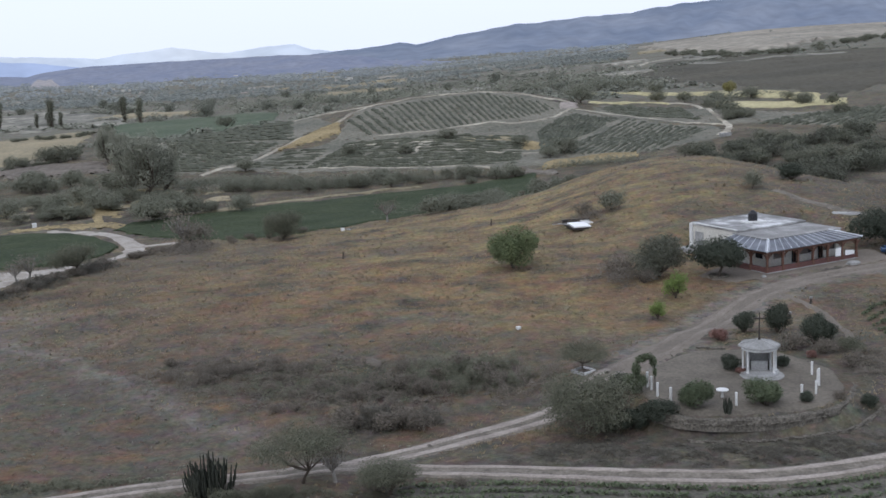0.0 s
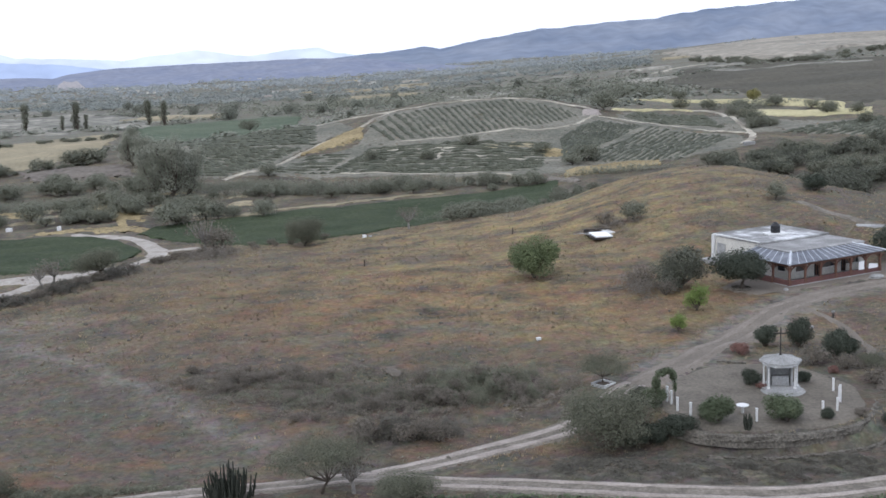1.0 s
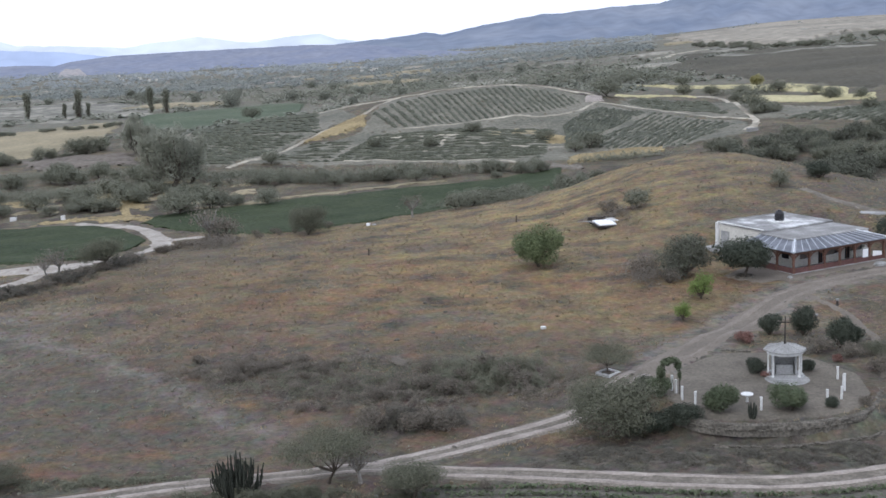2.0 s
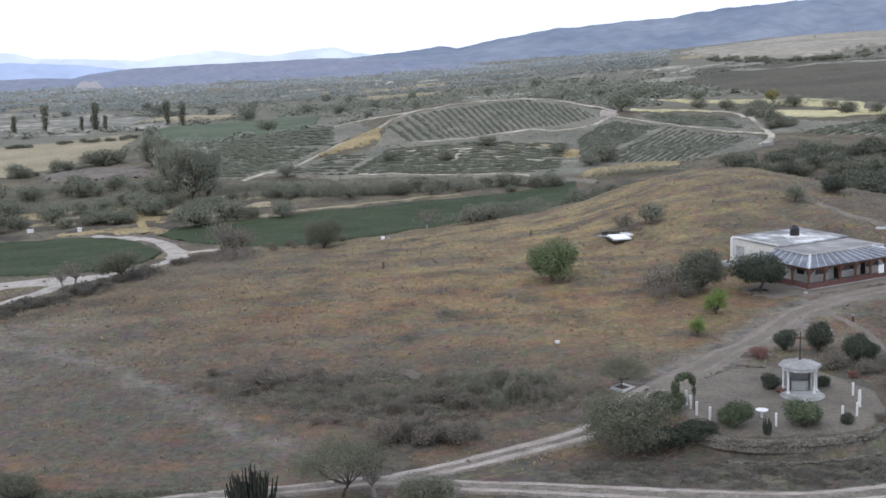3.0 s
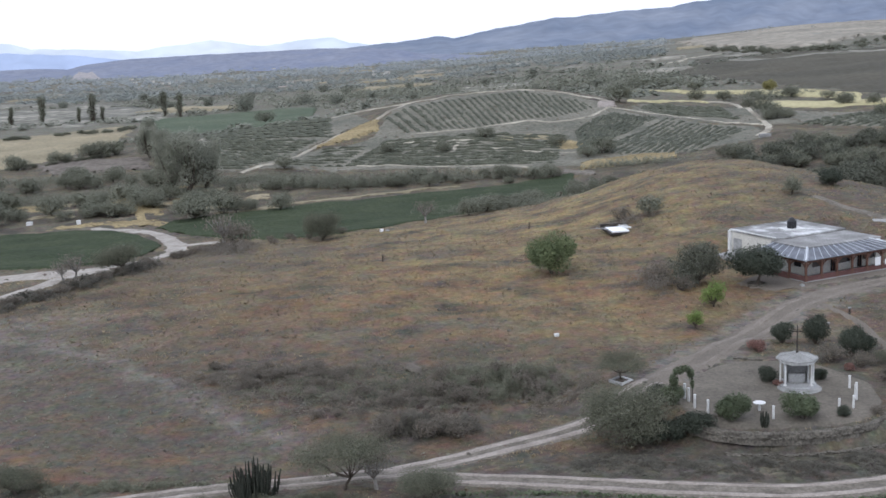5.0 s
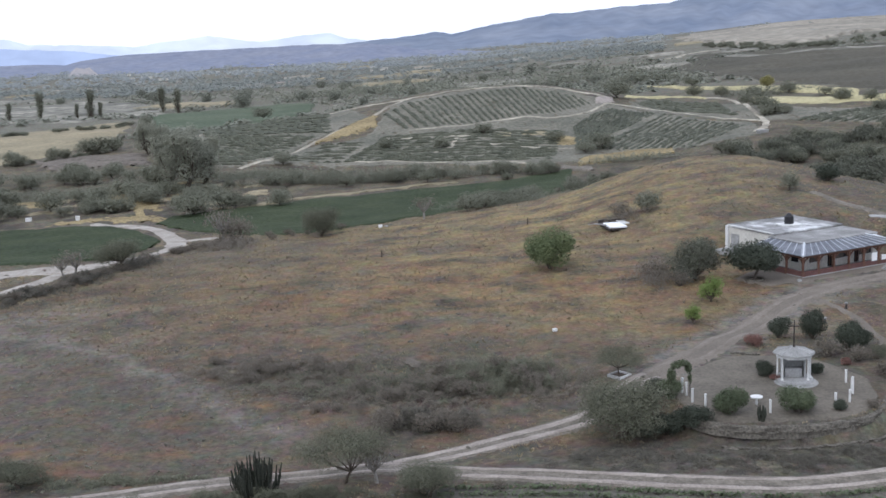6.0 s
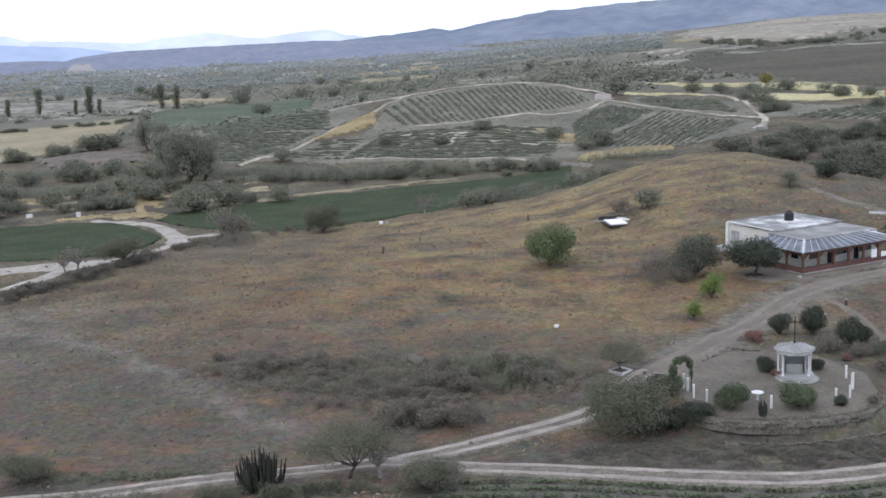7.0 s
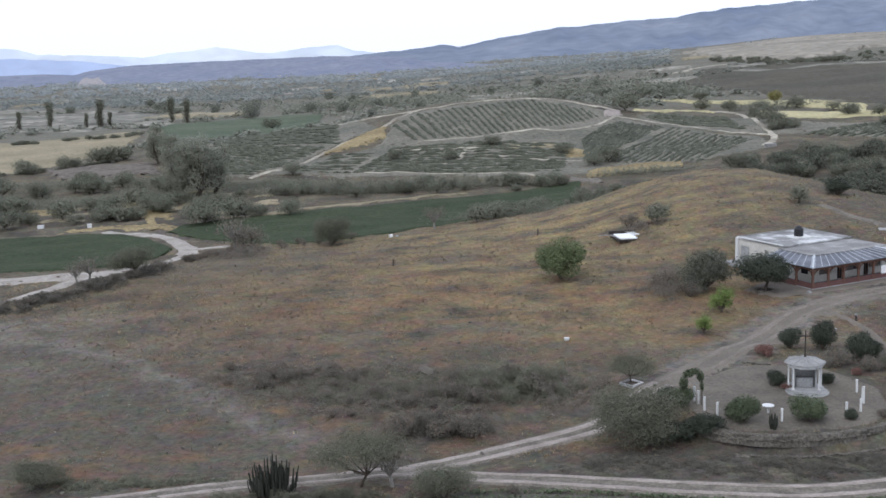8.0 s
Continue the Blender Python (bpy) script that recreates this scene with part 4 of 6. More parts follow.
def build_shrine(x, y, z):
    top = thing("shrine_kiosk", pose(x, y, z, 0, 0, -8), "white domed garden shrine with slim columns and a dark cross", "kiosk")
    part("step", drum(bmesh.new(), 1.95, 1.9, 0.14, 0.1, -0.75, 0.0, 32), M_CONCRETE_PALE, top, "round pale front step")
    part("base", drum(bmesh.new(), 1.75, 1.7, 0.3, 0, 0.1, 0.0, 32), M_CONCRETE, top, "round grey base")
    for turn in (218, 182, 322, 358, 60, 120):
        a = radians(turn)
        col = drum(bmesh.new(), 0.08, 0.065, 1.85, 0, 0, 0.12, 12)
        drum(col, 0.15, 0.13, 0.14, 0, 0, 0.0, 12)
        drum(col, 0.1, 0.15, 0.12, 0, 0, 1.93, 12)
        ob = part("column", col, M_WHITE, top)
        ob.location = (1.42 * math.cos(a), 1.42 * math.sin(a) + 0.1, 0.28)
    ring = bmesh.new()
    for i in range(8):
        a = 2 * math.pi * i / 8
        box(ring, 0.22, 1.18, 0.26, 1.36 * math.cos(a), 1.36 * math.sin(a) + 0.1, 2.32, math.degrees(a))
    part("lintel", ring, M_WHITE, top, "white ring beam")
    roof = drum(bmesh.new(), 1.86, 1.82, 0.14, 0, 0.1, 2.56, 8)
    drum(roof, 1.8, 0.3, 0.42, 0, 0.1, 2.69, 8)
    part("roof", roof, M_CONCRETE_PALE, top, "pale eight-sided roof with faint ribs")
    for i in range(8):
        a = 2 * math.pi * i / 8
        rib = limb(bmesh.new(), [(1.74 * math.cos(a), 1.74 * math.sin(a) + 0.1, 2.74), (0.3 * math.cos(a), 0.3 * math.sin(a) + 0.1, 3.12)], [0.035, 0.03], 5)
        part("roof_rib", rib, M_CONCRETE, top)
    niche = bmesh.new()
    box(niche, 2.0, 0.16, 1.95, 0, 0.9, 0.3)
    box(niche, 0.16, 1.1, 1.95, -0.95, 0.4, 0.3)
    box(niche, 0.16, 1.1, 1.95, 0.95, 0.4, 0.3)
    part("niche", niche, M_CONCRETE, top, "grey rendered niche walls")
    part("altar", box(bmesh.new(), 1.5, 0.6, 0.85, 0, 0.35, 0.3, bevel=0.03), M_CONCRETE, top, "grey altar block")
    cross = limb(bmesh.new(), [(0, 0.1, 3.05), (0, 0.1, 3.5), (0.02, 0.1, 5.6)], [0.12, 0.07, 0.05], 8)
    box(cross, 0.95, 0.09, 0.09, 0, 0.1, 5.0)
    part("cross", cross, M_IRON, top, "tall dark iron cross")
    return top


build_shrine(28.5, 93.4, 1.52)

# white posts round the terrace
def build_post(x, y, h):
    z = z_at(x, y)
    ob = thing("white_post", pose(x, y, z - 0.05, random.uniform(-1, 1), random.uniform(-1, 1), random.uniform(0, 90)), "white-painted concrete post at the terrace edge", "post", "posts round the terrace")
    shaft = bmesh.new()
    box(shaft, 0.17, 0.17, h, 0, 0, 0, bevel=0.03)
    part("shaft", shaft, M_WHITE, ob)
    part("cap", box(bmesh.new(), 0.2, 0.2, 0.06, 0, 0, h - 0.02, bevel=0.02), M_WHITE, ob)


for x, y, h in ((18.0, 91.0, 1.5), (18.2, 90.2, 1.35), (18.35, 88.4, 1.35), (19.15, 87.0, 1.3), (32.7, 92.0, 1.3), (32.2, 88.9, 1.65), (32.35, 89.6, 1.3), (31.2, 86.8, 1.25), (30.2, 87.3, 0.85), (24.05, 85.0, 1.25)):
    build_post(x, y, h)

table = thing("round_table", pose(23.5, 87.2, 1.55), "round white garden table on a central leg", "table")
part("tabletop", drum(bmesh.new(), 0.5, 0.52, 0.07, 0, 0, 0.7, 28), M_WHITE, table)
part("leg", drum(bmesh.new(), 0.12, 0.1, 0.68, 0, 0, 0.03, 14), M_WHITE, table)
part("foot", drum(bmesh.new(), 0.34, 0.28, 0.06, 0, 0, 0.0, 20), M_WHITE, table)


# ---- terrace walls ----
def stone_wall(name, points, thick, top, drop, label, seed):
    """A dry-stone retaining wall along a curve: a rough body with loose coping stones."""
    rng = np.random.default_rng(seed)
    line = smooth_line(points, 0.5)
    way = np.gradient(line, axis=0)
    way /= np.linalg.norm(way, axis=1)[:, None]
    side = np.stack([way[:, 1], -way[:, 0]], -1)
    zt = top(line[:, 0], line[:, 1])
    rows = []
    for off, dz in ((0.5, -drop), (0.46, -drop * 0.6), (0.5, -drop * 0.3), (0.45, 0.0), (0.0, 0.04), (-0.5, 0.0), (-0.5, -drop)):
        j = rng.normal(0, 0.05, (len(line), 2))
        p = line + side * (off * thick) + j
        rows.append(np.stack([p[:, 0], p[:, 1], zt + dz + rng.normal(0, 0.05, len(line)) * (dz > -drop)], -1))
    n = len(line)
    i, j = np.meshgrid(np.arange(len(rows) - 1), np.arange(n - 1), indexing="ij")
    faces = np.stack([i * n + j, i * n + j + 1, (i + 1) * n + j + 1, (i + 1) * n + j], -1).reshape(-1, 4)
    ob = from_arrays(name, np.concatenate(rows), faces, M_STONE)
    tagged(ob, label, "retaining wall", kind="structure")
    stone = bmesh.new()
    bmesh.ops.create_icosphere(stone, subdivisions=1, radius=0.5)
    for v in stone.verts:
        v.co *= rng.uniform(0.8, 1.15)
    mesh = bpy.data.meshes.new("stone")
    stone.to_mesh(mesh)
    stone.free()
    mesh.materials.append(M_STONE)
    for row, dz in ((0.1, 0.0), (0.44, -drop * 0.4)):
        for k in range(0, n, 1):
            s = new("stone", mesh)
            s.parent = ob
            p = line[k] + side[k] * row * thick + rng.normal(0, 0.04, 2)
            a = math.degrees(math.atan2(way[k][1], way[k][0]))
            s.matrix_local = pose(p[0], p[1], zt[k] + dz + rng.normal(0, 0.03), 0, 0, a + rng.normal(0, 8)) @ Matrix.Diagonal((rng.uniform(0.35, 0.8), rng.uniform(0.2, 0.4), rng.uniform(0.16, 0.36), 1))
    return ob


stone_wall("wall_terrace", [(16.6, 86.6), (18.4, 84.2), (20.6, 82.7), (23.2, 82.1), (26.3, 82.1), (28.8, 82.5), (31.2, 83.4), (32.5, 84.4), (34.0, 86.3), (35.6, 89.5)], 0.55, lambda x, y: 1.47 + 0 * x, 0.95, "rough dry-stone retaining wall of the terrace", 3)
stone_wall("wall_lower", [(19.5, 81.7), (21.8, 81.0), (24, 80.8), (26.2, 80.9), (28.5, 81.1), (30.7, 81.6), (32.9, 82.4), (36, 84.6)], 0.35, lambda x, y: height(x, y) + 0.12, 0.6, "low tumbled stone edging on the bank", 4)

# diamond-shaped planter with a kerb
planter = thing("planter", pose(13.4, 97.3, z_at(13.4, 97.3), 0, 0, 40), "square pale concrete tree planter kerb", "planter")
for i in range(4):
    side = box(bmesh.new(), 1.62, 0.16, 0.3, 0, -0.74, -0.05, bevel=0.02)
    ob = part("kerb", side, M_WHITE if i < 2 else M_CONCRETE, planter)
    ob.matrix_local = pose(0, 0, 0, 0, 0, 90 * i)
part("soil", box(bmesh.new(), 1.36, 1.36, 0.12, 0, 0, 0), M_BARK, planter, "dark planting soil")

ring = thing("tree_ring", pose(35.5, 132.9, 1.8), "round grey stone kerb ring at the foot of a tree", "planter")
hoop = bmesh.new()
for i in range(16):
    a = 2 * math.pi * i / 16
    box(hoop, 0.46, 0.2, 0.24, 1.1 * math.cos(a), 1.1 * math.sin(a), -0.04, math.degrees(a) + 90)
part("kerb", hoop, M_STONE, ring)

# covered cistern on the hill
cistern = thing("cistern", pose(23.4, 164.8, z_at(23.4, 164.8) + 0.1, 0, 0, 8), "sunken water cistern with white slabs and dark gaps", "cistern")
for sx, sy, px, py, m, lab in ((2.6, 4.2, -0.75, -0.2, M_BRIGHT, "bright white slab"), (2.2, 3.2, 1.5, 1.9, M_WHITE, "pale weathered slab")):
    part("slab", box(bmesh.new(), sx, sy, 0.22, px, py, 0.12, bevel=0.04), m, cistern, lab)
part("basin", box(bmesh.new(), 5.2, 6.0, 0.3, 0.3, 0.6, -0.2, bevel=0.04), M_IRON, cistern, "dark basin under the slabs")
# dark rim puts the shadow line behind and beside the slabs into colour
rim = bmesh.new()
box(rim, 5.2, 0.2, 0.62, 0.3, 3.7, -0.1)
box(rim, 0.2, 4.4, 0.55, 2.95, 1.4, -0.1)
part("rim", rim, M_IRON, cistern, "dark rim wall standing for a shadow line")
part("pipe", limb(bmesh.new(), [(-2.0, 0.3, 0.25), (-3.4, 1.6, 0.3), (-4.2, 2.4, 0.1)], [0.09, 0.09, 0.09], 6), M_CONCRETE, cistern, "pale inlet pipe")

# small things on the land
def small_box(name, x, y, s, mat, label, cat, turn=20):
    ob = thing(name, pose(x, y, z_at(x, y) - 0.03, 0, 0, turn), label, cat)
    part("body", box(bmesh.new(), s[0], s[1], s[2], 0, 0, 0, bevel=0.03), mat, ob)
    part("lid", box(bmesh.new(), s[0] * 1.08, s[1] * 1.08, 0.06, 0, 0, s[2] - 0.02, bevel=0.02), mat, ob)


small_box("meter_box", 9.0, 115.6, (0.48, 0.4, 0.25), M_WHITE, "small white lidded box in dry grass", "box")
small_box("pump_house", -87.1, 241.5, (0.95, 0.9, 0.9), M_WHITE, "small white pump hut beside the field road", "hut")
small_box("pump_house", -98.9, 243.2, (1.25, 1.0, 0.75), M_WHITE, "low whitewashed pump hut beside the field road", "hut", 5)
small_box("pump_house", 88.4, 322.0, (3.0, 2, 1.0), M_CONCRETE_PALE, "pale low hut below the vineyard path", "hut", 5)
def on_porch(along, out, up):
    """A place along the porch front of the house."""
    return pose(41.6, 133.0, 1.58, 0, 0, 26) @ pose(along, out, up)


board = thing("white_board", on_porch(11.92, -0.16, 0.86), "bright white board leaning on the porch wall", "board")
part("panel", box(bmesh.new(), 0.95, 0.05, 1.12, 0, 0, 0, bevel=0.015), M_BRIGHT, board)
for up in (-0.03, 1.1):
    part("edge_strip", box(bmesh.new(), 1.0, 0.07, 0.05, 0, 0, up), M_CONCRETE, board, "thin grey edge strip")
cloth = thing("white_banner", on_porch(14.0, -0.16, 0.82), "white cloth hung over the porch wall", "cloth")
sheet = bmesh.new()
box(sheet, 1.65, 0.04, 0.72, 0, 0, 0, bevel=0.012)
for v in sheet.verts:
    v.co.z *= 1 - 0.28 * max(0.0, v.co.x / 0.83)
    v.co.y += 0.02 * math.sin(v.co.x * 9)
part("fabric", sheet, M_BRIGHT, cloth)
part("rod", limb(bmesh.new(), [(-0.85, 0, 0.74), (0.85, 0, 0.52)], [0.02, 0.02], 6), M_IRON, cloth, "thin dark rod")
kerb_line = thing("garden_kerb", pose(26.4, 102.1, z_at(26.4, 102.1), 0, 0, -25), "short dark stone kerb at the back of the terrace", "kerb")
for i in range(6):
    part("stone", box(bmesh.new(), 0.44, 0.24, 0.2 + 0.03 * (i % 3), -1.2 + 0.48 * i, 0.03 * (i % 2), -0.05, 4 * (i % 3), bevel=0.04), M_STONE, kerb_line)


def garden_lamp(x, y):
    ob = thing("garden_lamp", pose(x, y, z_at(x, y) - 0.05), "short dark garden lamp with a pale head", "lamp", "garden lamps")
    part("foot", drum(bmesh.new(), 0.26, 0.22, 0.14, 0, 0, 0, 14), M_IRON, ob)
    part("post", drum(bmesh.new(), 0.13, 0.11, 0.5, 0, 0, 0.12, 10), M_IRON, ob)
    part("head", drum(bmesh.new(), 0.16, 0.2, 0.18, 0, 0, 0.6, 14), M_CONCRETE_PALE, ob, "pale lamp head")


def stump(x, y, h):
    ob = thing("post_stump", pose(x, y, z_at(x, y) - 0.1, 3, 2, 15), "short dark weathered post in the dry grass", "post", "posts in the pasture")
    shaft = bmesh.new()
    limb(shaft, [(0, 0, 0), (0.02, 0.01, h * 0.6), (0.0, 0.03, h)], [0.14, 0.12, 0.1], 8)
    part("shaft", shaft, M_BARK, ob)


def build_rock(x, y, s, mat, label, seed):
    rng = random.Random(seed)
    bm = bmesh.new()
    bmesh.ops.create_icosphere(bm, subdivisions=2, radius=1)
    for v in bm.verts:
        v.co = Vector((v.co.x * s[0], v.co.y * s[1], v.co.z * s[2])) * rng.uniform(0.82, 1.12)
    ob = link_mesh("rock", bm, mat)
    ob.matrix_world = pose(x, y, z_at(x, y) + s[2] * 0.25, 0, 0, rng.uniform(0, 180))
    return tagged(ob, label, "rock")


build_rock(53.6, 136.4, (1.2, 0.6, 0.4), M_CONCRETE_PALE, "long pale boulder beside the drive", 1)
build_rock(40.6, 131.2, (0.45, 0.35, 0.32), M_CONCRETE_PALE, "pale boulder at the porch corner", 2)
build_rock(-6.4, 107.0, (1.6, 0.7, 0.3), M_BROWN, "flat tan rock ledge in the scrub", 3)
build_rock(38.2, 97.0, (0.6, 0.4, 0.3), M_STRAW, "pale yellowish stone heap on the slope", 4)
for i, (x, y) in enumerate(((-9.9, 74.8), (-8.1, 75.7), (-6.8, 75.3), (-8.2, 74.5), (-6.2, 75.6))):
    build_rock(x, y, (0.16, 0.12, 0.1), M_CONCRETE_PALE, "small white stone beside the track", 60 + i)
for i in range(46):
    rng = random.Random(100 + i)
    x, y = rng.uniform(-45, 40), rng.uniform(84, 150)
    build_rock(x, y, (rng.uniform(0.15, 0.4), rng.uniform(0.12, 0.3), rng.uniform(0.1, 0.22)), M_STONE, "grey field stone in dry grass", 100 + i)

stump(-12.8, 157.0, 1.1)
stump(10.2, 180.0, 1.3)
small_box("marker_box", -15.9, 199.1, (0.6, 0.5, 0.5), M_BRIGHT, "small white box at the pasture edge", "box")
build_rock(-15.0, 200.5, (0.7, 0.4, 0.2), M_CONCRETE_PALE, "flat pale slab at the pasture edge", 5)
garden_lamp(38.1, 114.0)
garden_lamp(42.1, 118.9)


# ---- parked car ----
def build_car(m):
    car = thing("car", m, "dark blue parked hatchback car", "car")
    body = bmesh.new()
    box(body, 1.7, 4.1, 0.62, 0, 0, 0.3, bevel=0.16)
    part("body", body, M_CARBLUE, car, smooth=True)
    cabin = bmesh.new()
    box(cabin, 1.5, 2.2, 0.6, 0, -0.2, 0.85, bevel=0.22)
    part("cabin", cabin, M_DARKGLASS, car, "dark glazed cabin", smooth=True)
    part("roof", box(bmesh.new(), 1.3, 1.5, 0.08, 0, -0.25, 1.42, bevel=0.03), M_CARBLUE, car)
    for x in (-0.78, 0.78):
        for y in (-1.25, 1.25):
            wheel = part("wheel", drum(bmesh.new(), 0.31, 0.31, 0.2, 0, 0, -0.1, 20), M_RUBBER, car)
            wheel.matrix_local = pose(x, y, 0.31, 0, 90, 0)
            part("rim", drum(bmesh.new(), 0.18, 0.18, 0.22, 0, 0, -0.11, 14), M_SHEET, wheel)
    for x in (-0.55, 0.55):
        part("headlight", box(bmesh.new(), 0.3, 0.08, 0.16, x, 2.02, 0.6, bevel=0.03), M_WHITE, car)


build_car(pose(61.5, 141.5, 1.66, 0, 0, 70))


# ---- far farmhouses in the valley ----
def far_house(x, y, w, d, h, turn):
    ob = thing("farmhouse", pose(x, y, z_at(x, y) - 0.3, 0, 0, turn), "tiny pale flat-roofed farmhouse far down the valley", "house", "far farmhouses")
    part("wall", box(bmesh.new(), w, d, h, 0, 0, 0), M_PLASTER, ob)
    part("roof", box(bmesh.new(), w * 1.04, d * 1.04, 0.4, 0, 0, h), M_CONCRETE_PALE, ob)
    part("door", box(bmesh.new(), 1.4, 0.2, 2.2, w * 0.2, -d / 2 - 0.05, 0), M_IRON, ob)


NEARER_FARMS = ((-234, 1540, 9, 7, 3, 5), (-120, 1590, 6, 6, 3.5, 4), (-105, 1590, 5, 6, 3.5, 12), (-462, 1749, 14, 9, 4, 5), (-134, 1790, 9, 7, 4, 5), (-104, 1635, 8, 6, 4, 0), (56, 1285, 5, 5, 3, 4), (68, 1260, 5, 5, 3, 10))
TOWN = ((-509, 1820, 18, 10, 4, 8), (-480, 1840, 8, 7, 3.5, -5), (-535, 1830, 7, 6, 3.5, 4), (-560, 2300, 9, 8, 4, 3), (-500, 2330, 7, 7, 4, 9), (-440, 2300, 12, 8, 4, 0), (-474, 2640, 16, 10, 5, 4), (-430, 2600, 9, 8, 4, 0), (-672, 3240, 24, 12, 6, 4), (-579, 2363, 10, 8, 4, 2), (-634, 2140, 12, 8, 4, 5))
for x, y, w, d, h, turn in NEARER_FARMS + TOWN:
    far_house(x, y, w, d, h, turn)


# ---- plants ----
def leaf_arrays(rng, lobes, count, size, up=0.3, hollow=0.55):
    """Leaf sprays scattered through rounded lobes, more of them near the outside."""
    weights = np.array([l[3] * l[4] * l[5] for l in lobes]) ** 0.67
    pick = rng.choice(len(lobes), count, p=weights / weights.sum())
    l = np.array([q for q in lobes])[pick]
    d = rng.normal(0, 1, (count, 3))
    d /= np.linalg.norm(d, axis=1)[:, None]
    r = hollow + (1.06 - hollow) * rng.random(count) ** 0.6
    p = l[:, :3] + d * l[:, 3:6] * r[:, None] * (1 + rng.normal(0, 0.07, count))[:, None]
    n = rng.normal(0, 0.6, (count, 3)) + d * 1.1
    n[:, 2] += up
    n /= np.linalg.norm(n, axis=1)[:, None]
    t = np.cross(n, rng.normal(0, 1, (count, 3)))
    t /= np.linalg.norm(t, axis=1)[:, None]
    b = np.cross(n, t)
    s = size * rng.uniform(0.6, 1.4, count)[:, None]
    v = np.stack([p - t * s, p - b * s * 0.55 + n * s * 0.15, p + t * s, p + b * s * 0.55 + n * s * 0.15], 1)
    return v.reshape(-1, 3), np.arange(count * 4).reshape(-1, 4)


TEMPLATES = {}


def plant_template(key, spread, tall, trunk, leafmat, leaves, size, seed, kind="tree", hollow=0.5, lobes_n=9, flat_top=0.35, lobe=1.0, rise=(0.25, 0.68), up=0.3, slim=1.0):
    """Builds the meshes of one plant of unit placement: a trunk with limbs and a crown of leaf sprays in several lobes."""
    rng = np.random.default_rng(seed)
    wood = bmesh.new()
    lobes = []
    stems = 1 if kind == "tree" else 3
    for s in range(stems):
        a0 = rng.uniform(0, 6.28)
        lean = 0.12 * spread * rng.uniform(0.3, 1)
        fork = Vector((lean * math.cos(a0), lean * math.sin(a0), trunk))
        if kind == "tree":
            limb(wood, [(0, 0, -0.15), (fork.x * 0.4, fork.y * 0.4, trunk * 0.5), fork], [0.05 * tall * slim, 0.036 * tall * slim, 0.032 * tall * slim], 8)
        for i in range(lobes_n // stems):
            a = a0 + 6.283 * i / max(1, lobes_n // stems) + rng.uniform(-0.4, 0.4)
            reach = spread * 0.5 * rng.uniform(0.3, 0.72)
            h = trunk + (tall - trunk) * (rng.uniform(*rise) - 0.1 * reach / spread)
            tip = Vector((reach * math.cos(a), reach * math.sin(a), h))
            start = fork if kind == "tree" else Vector((rng.uniform(-0.1, 0.1), rng.uniform(-0.1, 0.1), -0.1))
            mid = start.lerp(tip, 0.5) + Vector((0, 0, -0.06 * tall))
            limb(wood, [start, mid, tip], [0.026 * tall * slim, 0.016 * tall * slim, 0.007 * tall * slim], 5)
            rr = spread * rng.uniform(0.19, 0.29) * lobe
            lobes.append((tip.x, tip.y, tip.z, rr, rr, max(0.15 * tall, min(rr * 0.85, (tall - trunk) * flat_top * rng.uniform(0.8, 1.1)))))
    middle = 0.5 * (rise[0] + rise[1]) + 0.08
    lobes.append((fork.x, fork.y, trunk + (tall - trunk) * middle, spread * 0.3, spread * 0.3, (tall - trunk) * min(0.36, flat_top)))
    v, f = leaf_arrays(rng, lobes, leaves, size, up, hollow)
    v[:, 2] = np.maximum(v[:, 2], 0.05)
    me_w = bpy.data.meshes.new("trunk")
    wood.to_mesh(me_w)
    wood.free()
    me_w.materials.append(M_BARE if leafmat == "bare" else M_BARK)
    me_l = None
    if leaves:
        tmp = from_arrays("crown", v, f, M_GREYLEAF if leafmat == "bare" else leafmat)
        me_l = tmp.data
        bpy.data.objects.remove(tmp)
    TEMPLATES[key] = (me_w, me_l)


def plant(key, name, x, y, label, category, size=1.0, turn=None, group="", squash=1.0, sink=0.0, z=None):
    me_w, me_l = TEMPLATES[key]
    ob = new(name)
    ob.empty_display_size = 0.3
    t = (x * 37.7 + y * 91.3) % 360 if turn is None else turn
    ob.matrix_world = pose(x, y, (z_at(x, y) if z is None else z) - sink, 0, 0, t) @ Matrix.Diagonal((size, size, size * squash, 1))
    tagged(ob, label, category, group)
    for nm, me in (("trunk", me_w), ("crown", me_l)):
        if me:
            c = new(nm, me)
            c.parent = ob
    return ob


plant_template("umbrella", 7.2, 4.7, 1.0, M_MESQUITE, 13000, 0.062, 11, hollow=0.2, lobes_n=9, flat_top=0.24, rise=(0.46, 0.74), slim=0.6, up=0.8)
plant_template("mesquite", 6.0, 4.2, 1.1, M_MESQUITE, 13000, 0.07, 12, hollow=0.25, up=0.8)
plant_template("mesquite_b", 6.0, 4.4, 0.9, M_MESQUITE, 22000, 0.06, 13, hollow=0.2, lobes_n=14, up=0.8)
plant_template("round", 5.0, 4.6, 0.5, M_FRESH, 9000, 0.11, 14, hollow=0.55, lobes_n=12, flat_top=0.5, up=0.8)
plant_template("dark", 6.4, 4.3, 1.15, M_DARKLEAF, 11000, 0.13, 15, hollow=0.6, lobes_n=15, flat_top=0.42, rise=(0.34, 0.66), up=0.8)
plant_template("globe", 5.8, 5.0, 0.4, M_OLIVE, 10000, 0.1, 27, hollow=0.4, lobes_n=13, flat_top=0.42, rise=(0.15, 0.68), up=0.8)
